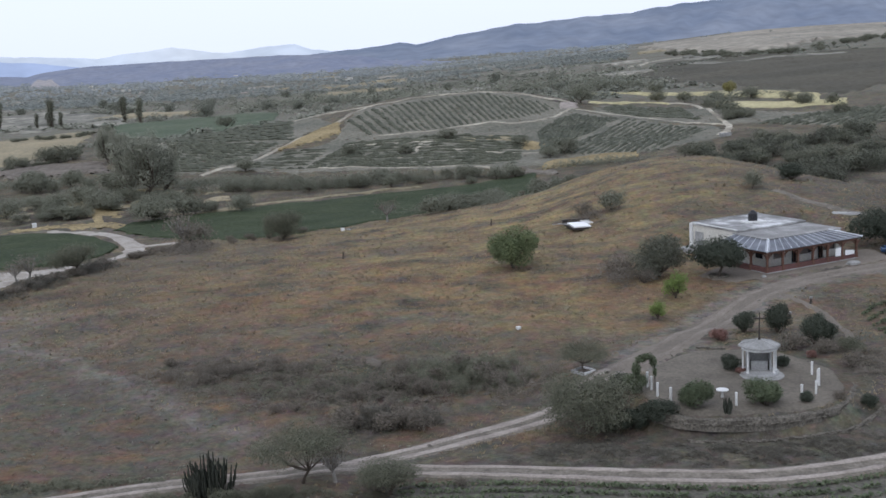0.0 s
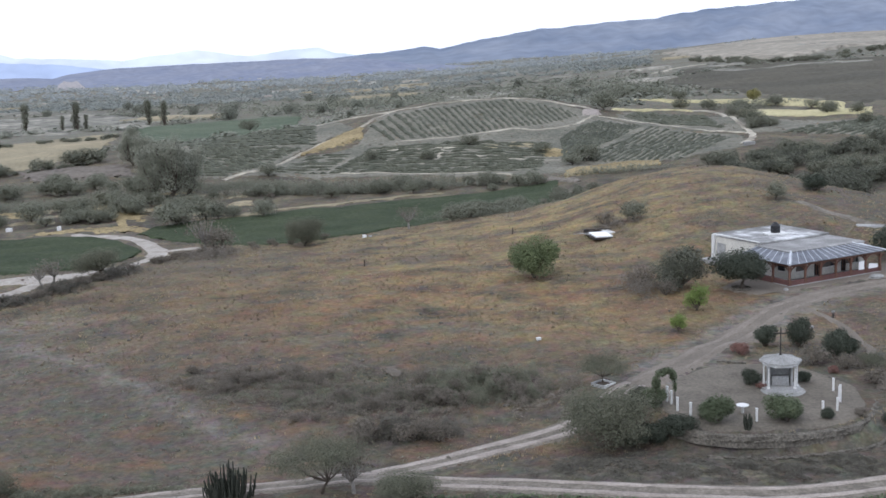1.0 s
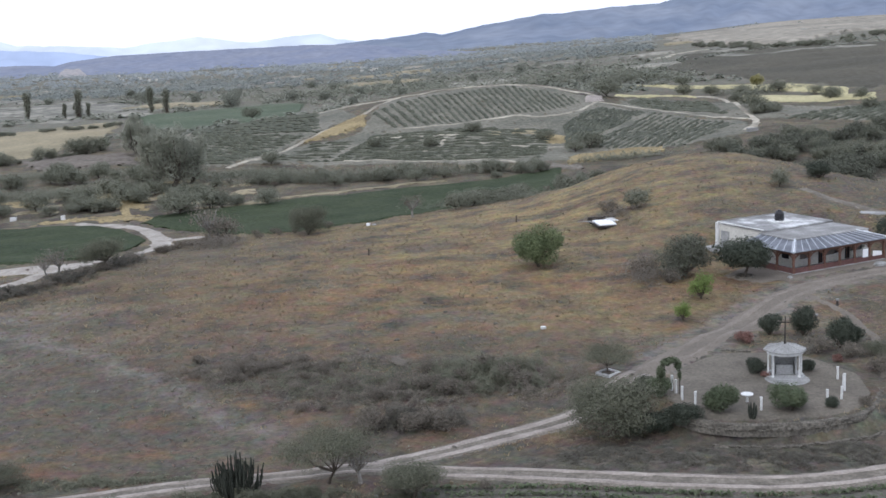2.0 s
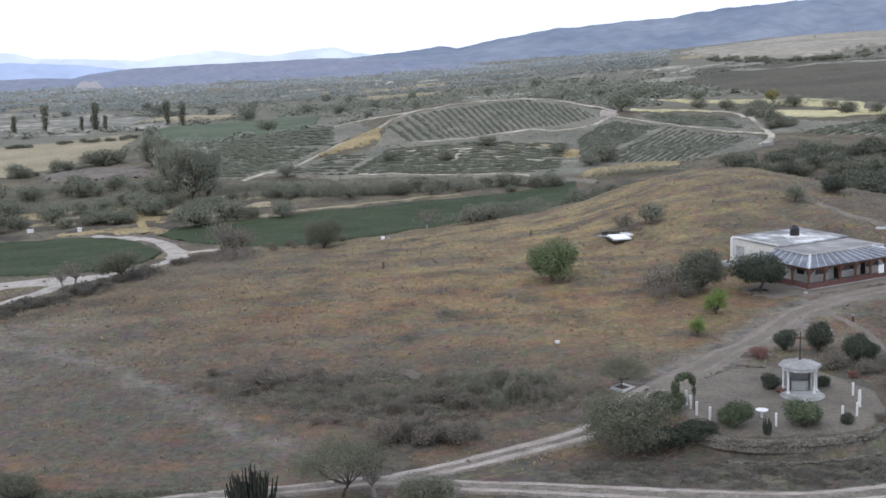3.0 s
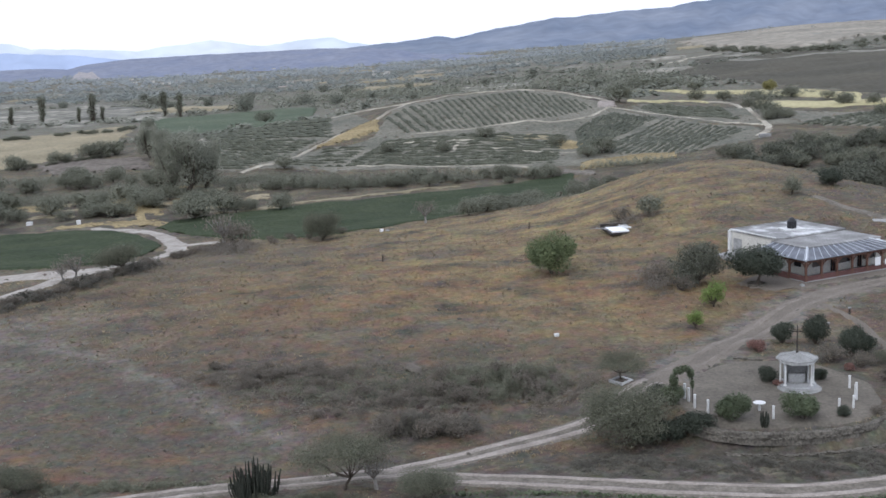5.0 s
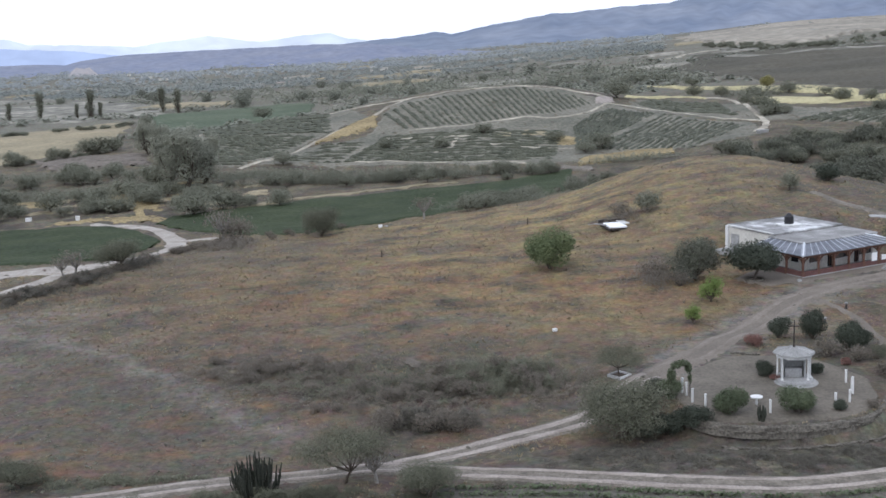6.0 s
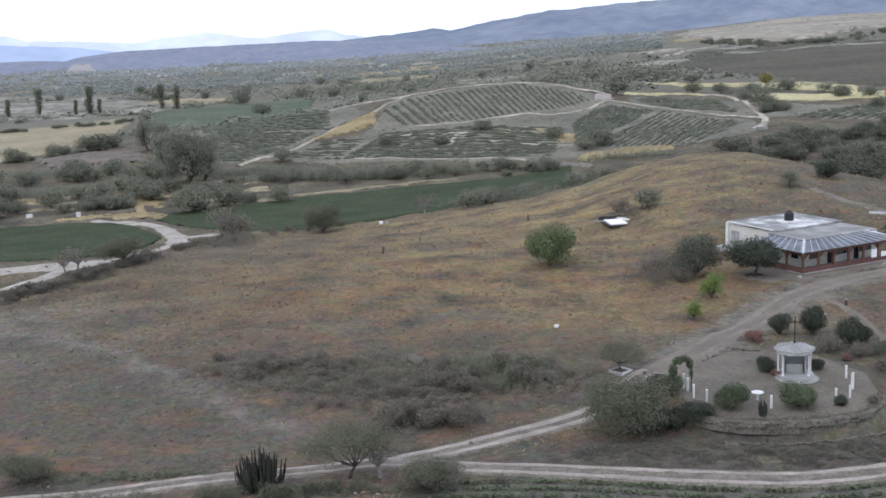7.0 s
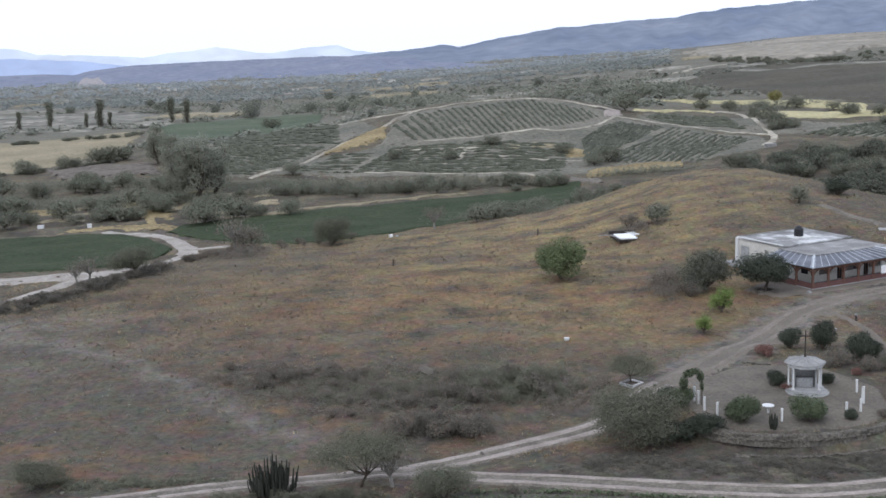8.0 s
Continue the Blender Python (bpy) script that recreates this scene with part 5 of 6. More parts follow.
plant_template("sapling", 2.2, 3.0, 0.3, M_LIME, 2200, 0.085, 16, hollow=0.3, lobes_n=9, flat_top=0.42, rise=(0.15, 0.66), up=0.8)
plant_template("shrub", 2.6, 2.0, 0.2, M_GREENLEAF, 5200, 0.07, 17, kind="shrub", lobes_n=9, flat_top=0.45, up=0.8)
plant_template("dark_shrub", 2.4, 2.1, 0.2, M_DARKLEAF, 5200, 0.07, 18, kind="shrub", lobes_n=9, flat_top=0.45)
plant_template("red_shrub", 2.2, 1.4, 0.2, M_REDLEAF, 1600, 0.09, 19, kind="shrub", lobes_n=9, flat_top=0.4)
plant_template("scrub", 3.4, 2.1, 0.2, M_GREYLEAF, 1150, 0.08, 20, kind="shrub", hollow=0.1, lobes_n=9, flat_top=0.35, up=0.8)
plant_template("scrub_b", 3.0, 1.7, 0.15, M_GREYLEAF, 1250, 0.08, 21, kind="shrub", hollow=0.1, lobes_n=9, flat_top=0.4, up=0.8)
plant_template("bare", 3.4, 3.2, 0.8, "bare", 420, 0.09, 22, hollow=0.1, lobes_n=14)
plant_template("eucalyptus", 10.5, 14.0, 2.0, M_EUCALYPT, 14000, 0.175, 23, hollow=0.45, lobes_n=26, flat_top=0.2, lobe=0.72, rise=(0.12, 0.86), up=1.7)
plant_template("poplar", 4.6, 16.0, 0.8, M_VALLEY, 1600, 0.34, 24, hollow=0.3, lobes_n=16, flat_top=0.3, rise=(0.05, 0.9), up=1.0)
plant_template("field_tree", 6.5, 4.6, 0.8, M_VALLEY, 1500, 0.215, 25, hollow=0.45, lobes_n=10, flat_top=0.4, up=1.6)
plant_template("field_tree_b", 7.0, 4.4, 0.6, M_VALLEY, 1500, 0.22, 26, hollow=0.4, lobes_n=11, flat_top=0.4, up=1.6)

plant_template("deep_tree", 7.0, 4.8, 0.6, M_OLIVE, 1500, 0.23, 30, hollow=0.4, lobes_n=11, flat_top=0.4, up=1.2)
plant_template("low_bush", 7.0, 4.4, 0.3, M_VALLEY, 420, 0.4, 31, hollow=0.4, lobes_n=9, flat_top=0.4, up=1.6)
plant_template("yellow", 7.0, 6.0, 0.8, M_YELLOWING, 1800, 0.3, 29, hollow=0.4, lobes_n=9, flat_top=0.4, up=0.9)
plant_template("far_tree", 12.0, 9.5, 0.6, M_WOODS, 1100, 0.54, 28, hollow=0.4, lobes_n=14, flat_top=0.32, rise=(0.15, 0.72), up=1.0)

def leafy_arch(x, y):
    """A garden arch of thin rods overgrown with leaves, one leg bushier than the other."""
    ob = thing("garden_arch", pose(x, y, z_at(x, y), 0, 0, 8), "slender garden arch overgrown with green leaves at the terrace entrance", "arch")
    path = [(-0.85, 0, -0.1), (-0.85, 0, 1.4), (-0.8, 0, 2.5), (-0.45, 0, 3.15), (0.1, 0, 3.3), (0.6, 0, 3.0), (0.85, 0, 2.3), (0.85, 0, -0.1)]
    part("frame", limb(bmesh.new(), path, [0.04] * len(path), 6), M_IRON, ob, "thin dark rod frame")
    lobes = [(-0.85, 0, 1.0, 0.55, 0.5, 0.9), (-0.8, 0, 2.3, 0.4, 0.4, 0.6), (-0.4, 0, 3.1, 0.5, 0.4, 0.32), (0.2, 0, 3.25, 0.5, 0.4, 0.28), (0.7, 0, 2.8, 0.32, 0.35, 0.5), (0.85, 0, 1.9, 0.18, 0.2, 0.5)]
    v, f = leaf_arrays(np.random.default_rng(77), lobes, 3800, 0.075, 0.6, 0.3)
    from_arrays("foliage", v, f, M_GREENLEAF, ob)


# near the low track
plant("umbrella", "mesquite_tree", -10.7, 78.6, "umbrella-shaped grey-green mesquite beside the track", "tree", 1.05)
plant("bare", "bare_shrub", -8.2, 78.4, "leafless grey thorn shrub beside a mesquite", "shrub", 1.2)
plant("mesquite", "mesquite_tree", -4.0, 74.9, "bushy grey-green mesquite at the track edge", "tree", 0.92, squash=0.8)
plant("mesquite", "mesquite_tree", -36.6, 79.6, "bushy dark grey-green mesquite at the track edge", "tree", 0.8, squash=0.75)
plant("mesquite_b", "mesquite_tree", 11.9, 86.2, "broad grey-green mesquite at the track fork", "tree", 1.4, squash=0.86)
plant("dark_shrub", "dark_hedge", 17.6, 85.0, "dark spreading evergreen bush beside the terrace", "shrub", 1.3, squash=0.75)
plant("dark_shrub", "dark_hedge", 13.6, 86.0, "dark spreading evergreen bush beside the terrace", "shrub", 1.0, squash=0.8)
plant("dark_shrub", "dark_hedge", 15.6, 85.4, "dark spreading evergreen bush beside the terrace", "shrub", 1.25, squash=0.75)
plant("shrub", "ornamental_tree", 16.9, 90.4, "bushy green ornamental shrub at the terrace edge", "shrub", 0.9, squash=1.05)
leafy_arch(17.6, 89.7)
plant("dark_shrub", "ornamental_tree", 15.6, 91.0, "low dark green bush at the terrace edge", "shrub", 0.8)
plant("shrub", "round_shrub", 20.8, 85.4, "clipped rounded green shrub on the terrace", "shrub", 1.24, squash=1.05)
plant("shrub", "round_shrub", 26.4, 84.9, "clipped rounded green shrub on the terrace", "shrub", 1.36, turn=215, squash=0.95)
plant("dark_shrub", "round_shrub", 29.8, 85.0, "small dark rounded shrub on the terrace", "shrub", 0.5)
plant("dark_shrub", "garden_shrub", 31.2, 107.4, "dark clipped evergreen shrub behind the shrine", "shrub", 0.95, squash=1.2)
plant("dark_shrub", "garden_shrub", 34.4, 106.6, "tall dark evergreen shrub behind the shrine", "shrub", 1.1, squash=1.4)
plant("dark_shrub", "garden_shrub", 36.4, 101.8, "dark evergreen shrub behind the shrine", "shrub", 1.1, squash=1.4)
plant("dark_shrub", "garden_shrub", 38.0, 103.0, "brownish dark evergreen shrub behind the shrine", "shrub", 0.9, squash=1.15)
plant("scrub_b", "garden_shrub", 33.9, 100.4, "spreading brown-grey shrub beside the shrine", "shrub", 1.15)
plant("mesquite", "garden_shrub", 38.6, 98.6, "low sprawling olive shrub on the garden slope", "shrub", 0.5, squash=0.7)
plant("scrub", "garden_shrub", 36.2, 98.6, "low olive-brown shrub beside the shrine", "shrub", 0.85)
plant("dark_shrub", "garden_shrub", 26.4, 94.9, "low dark shrub against the shrine", "shrub", 0.75)
plant("dark_shrub", "garden_shrub", 31.0, 94.9, "low dark shrub against the shrine", "shrub", 0.6)
plant("red_shrub", "flowering_shrub", 28.0, 105.0, "shrub with faded red blossom", "shrub", 0.85)
plant("red_shrub", "flowering_shrub", 26.9, 93.6, "low red flowering shrub by the shrine", "shrub", 0.45)
plant("red_shrub", "flowering_shrub", 34.6, 97.6, "dull red flowering shrub by the shrine", "shrub", 0.5)
plant("scrub_b", "garden_shrub", 37.0, 94.0, "sprawling green shrub below the terrace slope", "shrub", 1.0)
plant("dark_shrub", "garden_shrub", 34.8, 84.6, "dark shrub at the end of the terrace wall", "shrub", 0.6)
plant("scrub_b", "garden_shrub", 32.7, 85.6, "small low shrub on the terrace", "shrub", 0.5)
plant("umbrella", "mesquite_tree", 13.4, 97.5, "small spreading mesquite in a kerbed planter", "tree", 0.72, squash=0.9)
# on the pasture and by the house
plant("round", "green_tree", 10.9, 143.6, "dense rounded green tree on the pasture", "tree", 1.3)
plant("globe", "mesquite_tree", 28.4, 134.8, "rounded grey-green mesquite by the yard", "tree", 1.2, squash=1.03)
plant("scrub", "thorn_scrub", 23.5, 135.5, "low grey thorn scrub beside a mesquite", "shrub", 1.5)
plant("scrub", "thorn_scrub", 26.0, 131.5, "low grey thorn scrub beside a mesquite", "shrub", 1.1)
plant("dark", "dark_tree", 35.5, 132.9, "dense dark-leaved tree in a kerb ring before the house", "tree", 1.1)
plant("sapling", "young_tree", 27.9, 123.2, "bright lime-green young tree by the drive", "tree", 1.25)
plant("sapling", "young_tree", 24.4, 116.4, "bright lime-green young tree by the drive", "tree", 0.85)
plant("field_tree", "mesquite_tree", 28.8, 171.0, "grey-green mesquite on the dry hill", "tree", 0.75)
plant("field_tree", "mesquite_tree", 52.2, 174.5, "small mesquite with a bare stem on the hill", "tree", 0.6, squash=1.2)
plant("dark_shrub", "hill_bush", 61.2, 182.6, "dark low bush on the crest of the hill", "shrub", 1.9, squash=0.7)
plant("scrub", "thorn_scrub", 24.5, 171.5, "grey thorn scrub on the hill", "shrub", 1.3)
plant("dark", "dark_tree", 62.4, 146.0, "large dense dark tree beside the house", "tree", 1.4, squash=0.85)
plant("dark", "dark_tree", 68.5, 147.5, "large dense dark tree beside the house", "tree", 1.3, squash=0.85)
# left of the pasture
for x, y, k, s, lab in ((-53.9, 163.0, "mesquite", 1.3, "spreading mesquite beside the pale field road"), (-44.3, 194.0, "bare", 2.5, "grey half-bare tree on the pasture edge"), (-42.0, 194.5, "scrub", 2.6, "broad grey half-bare tree on the pasture edge"),
                        (-59.8, 161.0, "bare", 1.5, "leafless pale tree by the field road"), (-61.5, 160.5, "bare", 1.2, "leafless pale tree by the field road"), (-26.8, 197.0, "mesquite_b", 1.3, "broad mesquite beside the green strip"),
                        (-8.0, 208.0, "bare", 1.6, "grey half-bare tree behind the pasture"), (0.5, 216.0, "field_tree_b", 0.9, "low mesquite behind the pasture"), (4.0, 222.0, "field_tree_b", 0.9, "low mesquite behind the pasture")):
    plant(k, "mesquite_tree" if k[0] in "fum" else "thorn_tree", x, y, lab, "tree", s)


def columnar_cactus(x, y):
    ob = thing("organ_cactus", pose(x, y, z_at(x, y)), "clump of tall dark organ-pipe cactus columns", "cactus")
    rng = random.Random(8)
    for i in range(150):
        a, r = rng.uniform(0, 6.28), 2.0 * rng.random() ** 0.75
        h = (3.7 - 0.8 * r) * rng.uniform(0.45, 1.0)
        bx, by = r * math.cos(a), r * math.sin(a)
        tilt = rng.uniform(0.94, 1.12)
        thick = rng.uniform(0.045, 0.07)
        col = limb(bmesh.new(), [(bx * 0.4, by * 0.4, -0.1), (bx * 0.9, by * 0.9, h * 0.25), (bx, by, h * 0.6), (bx * tilt, by * tilt, h * 0.97), (bx * tilt, by * tilt, h)], [0.06, thick, thick, thick * 0.85, 0.02], 6)
        part("column", col, M_CACTUS, ob)


columnar_cactus(-17.3, 77.0)


def potted_cactus(x, y):
    ob = thing("small_cactus", pose(x, y, z_at(x, y)), "small dark upright cactus clump on the terrace", "cactus")
    rng = random.Random(9)
    for i in range(9):
        bx, by = rng.uniform(-0.35, 0.35), rng.uniform(-0.35, 0.35)
        h = rng.uniform(0.8, 1.5)
        part("column", limb(bmesh.new(), [(bx * 0.5, by * 0.5, -0.05), (bx, by, h * 0.5), (bx, by, h)], [0.09, 0.11, 0.04], 7), M_CACTUS, ob)


potted_cactus(22.9, 83.6)

# masses of low scrub: what nobody could count
def scrub_mass(name, where, n, tall, size, mat, label, seed):
    """Twiggy undergrowth in drifts: leaf sprays piled up by rolling noise inside a soft-edged patch."""
    rng = np.random.default_rng(seed)
    cx, cy, sx, sy = where
    x, y = rng.normal(cx, sx, n * 3), rng.normal(cy, sy, n * 3)
    pile = waves(x, y, 5.5, seed) + 0.7 * waves(x, y, 2.3, seed + 1) - 0.5 * (((x - cx) / sx) ** 2 + ((y - cy) / sy) ** 2) + 0.9
    keep = pile > 0.1 + 1.1 * rng.random(n * 3) ** 1.5
    x, y, pile = x[keep][:n], y[keep][:n], np.clip(pile[keep][:n], 0.1, 1.6)
    m = len(x)
    z = height(x, y) + tall * pile * rng.random(m) ** 0.7
    p = np.stack([x, y, z], -1)
    nrm = rng.normal(0, 0.5, (m, 3)) + np.array([0, -0.3, 1.5])
    nrm /= np.linalg.norm(nrm, axis=1)[:, None]
    t = np.cross(nrm, rng.normal(0, 1, (m, 3)))
    t /= np.linalg.norm(t, axis=1)[:, None]
    b = np.cross(nrm, t)
    s = size * rng.uniform(0.6, 1.5, m)[:, None]
    v = np.stack([p - t * s, p - b * s * 0.5, p + t * s, p + b * s * 0.5], 1).reshape(-1, 3)
    tagged(from_arrays(name, v, np.arange(m * 4).reshape(-1, 4), mat), label, "scrub", kind="stuff")


scrub_mass("gully_scrub", (-12, 103, 12, 4.2), 20000, 0.45, 0.066, M_GREYLEAF, "drifts of grey-brown thorn scrub in the gully", 90)
scrub_mass("gully_scrub", (-10, 102, 11, 3.8), 15000, 0.5, 0.062, M_MESQUITE, "drifts of olive-green thorn scrub in the gully", 101)
scrub_mass("gully_scrub", (-6, 98.5, 8.0, 3.6), 18000, 0.5, 0.066, M_GREYLEAF, "drifts of grey-brown thorn scrub in the gully", 61)
scrub_mass("gully_scrub", (-4.4, 91.8, 3.2, 1.3), 14000, 1.0, 0.066, M_DARKSCRUB, "dark thicket of thorn scrub above the track", 89)
scrub_mass("gully_scrub", (-21, 106.5, 8, 2.8), 18000, 0.5, 0.066, M_GREYLEAF, "drifts of grey-brown thorn scrub in the gully", 62)
scrub_mass("gully_scrub", (7.0, 99.5, 3.5, 3.4), 12000, 0.6, 0.06, M_GREYLEAF, "withered grey-brown thorn scrub at the head of the gully", 59)
scrub_mass("bank_scrub", (27, 78.9, 12, 2.0), 34000, 0.2, 0.05, M_DARKSCRUB, "low grey scrub on the bank below the terrace", 63)
# this drift also darkens the ground where the mesquite's shade falls
scrub_mass("bank_scrub", (11.5, 81.2, 4.5, 2.0), 9000, 0.2, 0.06, M_DARKSCRUB, "low grey scrub on the bank below the terrace", 64)
scrub_mass("track_scrub", (-30, 80.6, 7, 1.0), 6000, 0.3, 0.07, M_MESQUITE, "low dark scrub beside the track", 65)
scrub_mass("track_scrub", (-15, 75.4, 6, 0.9), 9000, 0.6, 0.07, M_MESQUITE, "low green-grey scrub beside the track", 66)
scrub_mass("track_scrub", (-30, 74.2, 5, 1.2), 5000, 0.7, 0.07, M_MESQUITE, "low green-grey scrub beside the track", 67)
scrub_mass("slope_scrub", (39.5, 95, 2.2, 7), 5000, 0.3, 0.07, M_GREYLEAF, "low grey scrub on the slope below the garden", 68)


scrub_mass("hedge_scrub", (10, 228, 13, 4.5), 7000, 1.3, 0.16, M_VALLEY, "soft grey-green scrub behind the grassy hill", 69)
scrub_mass("hedge_scrub", (45, 250, 12, 6), 7000, 1.5, 0.16, M_VALLEY, "soft grey-green scrub behind the grassy hill", 70)
scrub_mass("valley_scrub", (-22, 287, 27, 3.6), 17000, 2.3, 0.22, M_VALLEY, "dark continuous scrub below the vineyard", 71)
scrub_mass("valley_scrub", (-100, 285, 30, 9), 20000, 1.5, 0.18, M_VALLEY, "patchy scrub among the valley trees", 72)
scrub_mass("valley_scrub", (-58, 306, 18, 7), 12000, 1.3, 0.18, M_VALLEY, "low scrub at the foot of the vineyard", 58)
scrub_mass("valley_scrub", (-118, 330, 24, 9), 12000, 1.4, 0.18, M_VALLEY, "low scrub between the valley fields", 57)
scrub_mass("valley_scrub", (100, 240, 20, 8), 14000, 1.8, 0.18, M_OLIVE, "dense dark scrub just beyond the grassy hill", 56)
scrub_mass("valley_scrub", (105, 278, 28, 7), 6000, 1.6, 0.24, M_OLIVE, "dense scrub beyond the grassy hill", 73)
scrub_mass("pasture_scrub", (23.5, 134, 3.2, 3.0), 4000, 1.0, 0.09, M_GREYLEAF, "grey thorn scrub beside the yard", 74)
scrub_mass("pasture_scrub", (25, 169.5, 3.5, 3.0), 2500, 0.9, 0.1, M_GREYLEAF, "grey thorn scrub on the hill", 75)

scrub_mass("hedge_scrub", (-67, 139.0, 5, 1.8), 6000, 0.7, 0.11, M_DARKSCRUB, "dark scrub along the pasture boundary", 88)
scrub_mass("hedge_scrub", (-60.3, 145.5, 3.2, 2.6), 6000, 0.7, 0.11, M_DARKSCRUB, "dark scrub along the pasture boundary", 76)
scrub_mass("hedge_scrub", (-56, 154.5, 2.6, 3.6), 4500, 0.9, 0.11, M_DARKSCRUB, "dark scrub along the pasture boundary", 77)
scrub_mass("hedge_scrub", (-52.5, 169, 2.4, 5.5), 4500, 1.0, 0.12, M_DARKSCRUB, "dark scrub along the pasture boundary", 78)
scrub_mass("hedge_scrub", (-41.5, 189, 4, 5), 4500, 1.1, 0.13, M_GREYLEAF, "grey scrub along the pasture boundary", 79)
scrub_mass("cactus_scrub", (-17.3, 76.9, 1.3, 0.7), 3500, 0.8, 0.06, M_DARKSCRUB, "dark scrub at the foot of the organ cactus", 80)
scrub_mass("gully_scrub", (2.2, 101.2, 5.2, 3.3), 26000, 1.1, 0.07, M_MESQUITE, "green-grey thorn scrub at the head of the gully", 81)

scrub_mass("bank_bushes", (46, 296, 11, 3), 3500, 1.4, 0.2, M_VALLEY, "grey bushes below a golden bank", 82)

scrub_mass("far_tree_line", (45, 690, 70, 16), 5000, 6.0, 0.7, M_VALLEY, "dark line of trees behind the vineyard hill", 83)
scrub_mass("far_tree_line", (100, 600, 22, 9), 3500, 4.5, 0.6, M_VALLEY, "dark line of trees above the straw strips", 84)
scrub_mass("far_tree_line", (-70, 780, 60, 18), 4000, 5.0, 0.7, M_VALLEY, "dark line of trees across the valley", 85)
scrub_mass("far_tree_line", (128, 462, 14, 8), 2500, 2.4, 0.4, M_VALLEY, "bushy hedge between straw strips", 86)

# planted rows before the low track
def crop_plants(lines, seed, gaps=-0.35):
    rng = np.random.default_rng(seed)
    line = np.concatenate([smooth_line(q, 0.09) for q in lines])
    k = waves(line[:, 0], line[:, 1], 4.0, seed) + rng.normal(0, 0.5, len(line))
    line = line[k > gaps]
    m = len(line) * 3
    p2 = np.repeat(line, 3, 0) + rng.normal(0, 0.13, (m, 2))
    p = np.stack([p2[:, 0], p2[:, 1], height(p2[:, 0], p2[:, 1]) + 0.1 + 0.28 * rng.random(m)], -1)
    nrm = rng.normal(0, 0.5, (m, 3)) + np.array([0, 0, 1.0])
    nrm /= np.linalg.norm(nrm, axis=1)[:, None]
    t = np.cross(nrm, rng.normal(0, 1, (m, 3)))
    t /= np.linalg.norm(t, axis=1)[:, None]
    b = np.cross(nrm, t)
    s = rng.uniform(0.1, 0.22, m)[:, None]
    v = np.stack([p - t * s, p - b * s * 0.6, p + t * s, p + b * s * 0.6], 1).reshape(-1, 3)
    tagged(from_arrays("crop_plants", v, np.arange(m * 4).reshape(-1, 4), M_GREENLEAF), "low dark green crop plants in rows on pale soil", "crop", kind="stuff")


crop_plants([[(-3 - 0.4 * i, 76.0 - 1.4 * i), (5, 75.3 - 1.4 * i), (12, 73.5 - 1.4 * i), (18, 72.3 - 1.4 * i), (24, 71.7 - 1.4 * i), (31, 72.8 - 1.4 * i), (46, 77.2 - 1.4 * i)] for i in range(10)], 70, -0.4)
crop_plants([[(42.6 + 0.35 * i, 92 + 2.2 * i), (50, 94.5 + 2.3 * i), (62, 98 + 2.4 * i), (74, 101 + 2.5 * i)] for i in range(11)], 71, -0.5)

# scrub of the gully, bushes of the pasture edge
rng = random.Random(21)
for cx, cy, sx, sy, n, low, high in ((-5.2, 91.3, 2.4, 0.9, 9, 0.7, 1.05), (0.5, 101.0, 3.2, 2.0, 11, 0.7, 1.1), (-19, 106.5, 6, 2.0, 13, 0.4, 0.75), (-9, 99, 6, 2.4, 9, 0.4, 0.75), (-2, 76.4, 3, 0.8, 3, 0.4, 0.6)):
    for i in range(n):
        x, y = cx + sx * max(-1.4, min(1.4, rng.gauss(0, 1))), cy + sy * max(-1.4, min(1.4, rng.gauss(0, 1)))
        plant(rng.choice(["scrub", "scrub", "scrub_b"]), "thorn_scrub", x, y, "grey-brown thorn scrub in dry grass", "shrub", rng.uniform(low, high), group="scrub in the gully")
for i in range(90):
    s = rng.random() ** 1.3
    px = np.interp(s, [0, 0.15, 0.4, 0.6, 0.8, 1], [-70, -62, -55, -50.5, -43, -22])
    py = np.interp(s, [0, 0.15, 0.4, 0.6, 0.8, 1], [138, 142.5, 156, 180, 196, 203])
    plant(rng.choice(["scrub", "scrub_b"]), "hedge_bush", px + rng.gauss(0, 1), py + rng.gauss(0, 1.5), "grey-green bush in the boundary hedge", "shrub", rng.uniform(0.35, 0.8), group="boundary hedge")
for i in range(40):
    s = rng.random()
    px, py = np.interp(s, [0, 0.4, 0.7, 1], [0, 20, 36, 60]), np.interp(s, [0, 0.4, 0.7, 1], [226, 243, 256, 262])
    plant(rng.choice(["field_tree", "field_tree_b", "scrub"]), "hedge_tree", px + rng.gauss(0, 2.5), py + rng.gauss(0, 4), "grey-green scrub tree behind the hill", "tree", rng.uniform(0.45, 0.8), group="trees behind the hill")

# belts of trees in the valley
def belt(key_list, name, points, spread_by, n, low, high, label, group, seed):
    rng = random.Random(seed)
    p = np.array(points, float)
    s = np.linspace(0, 1, len(p))
    for i in range(n):
        t = rng.random()
        x, y = np.interp(t, s, p[:, 0]) + rng.gauss(0, spread_by), np.interp(t, s, p[:, 1]) + rng.gauss(0, spread_by)
        plant(rng.choice(key_list), name, x, y, label, "tree", rng.uniform(low, high), group=group)


for x, y, s in ((-73.5, 288, 1.3), (-78.5, 293, 1.2), (-70, 294, 1.05), (-83, 318, 0.8), (-104, 378, 0.85), (-110, 384, 0.95)):
    plant("eucalyptus", "eucalyptus_tree", x, y, "tall dark eucalyptus with a ragged crown", "tree", s, group="eucalyptus clump")
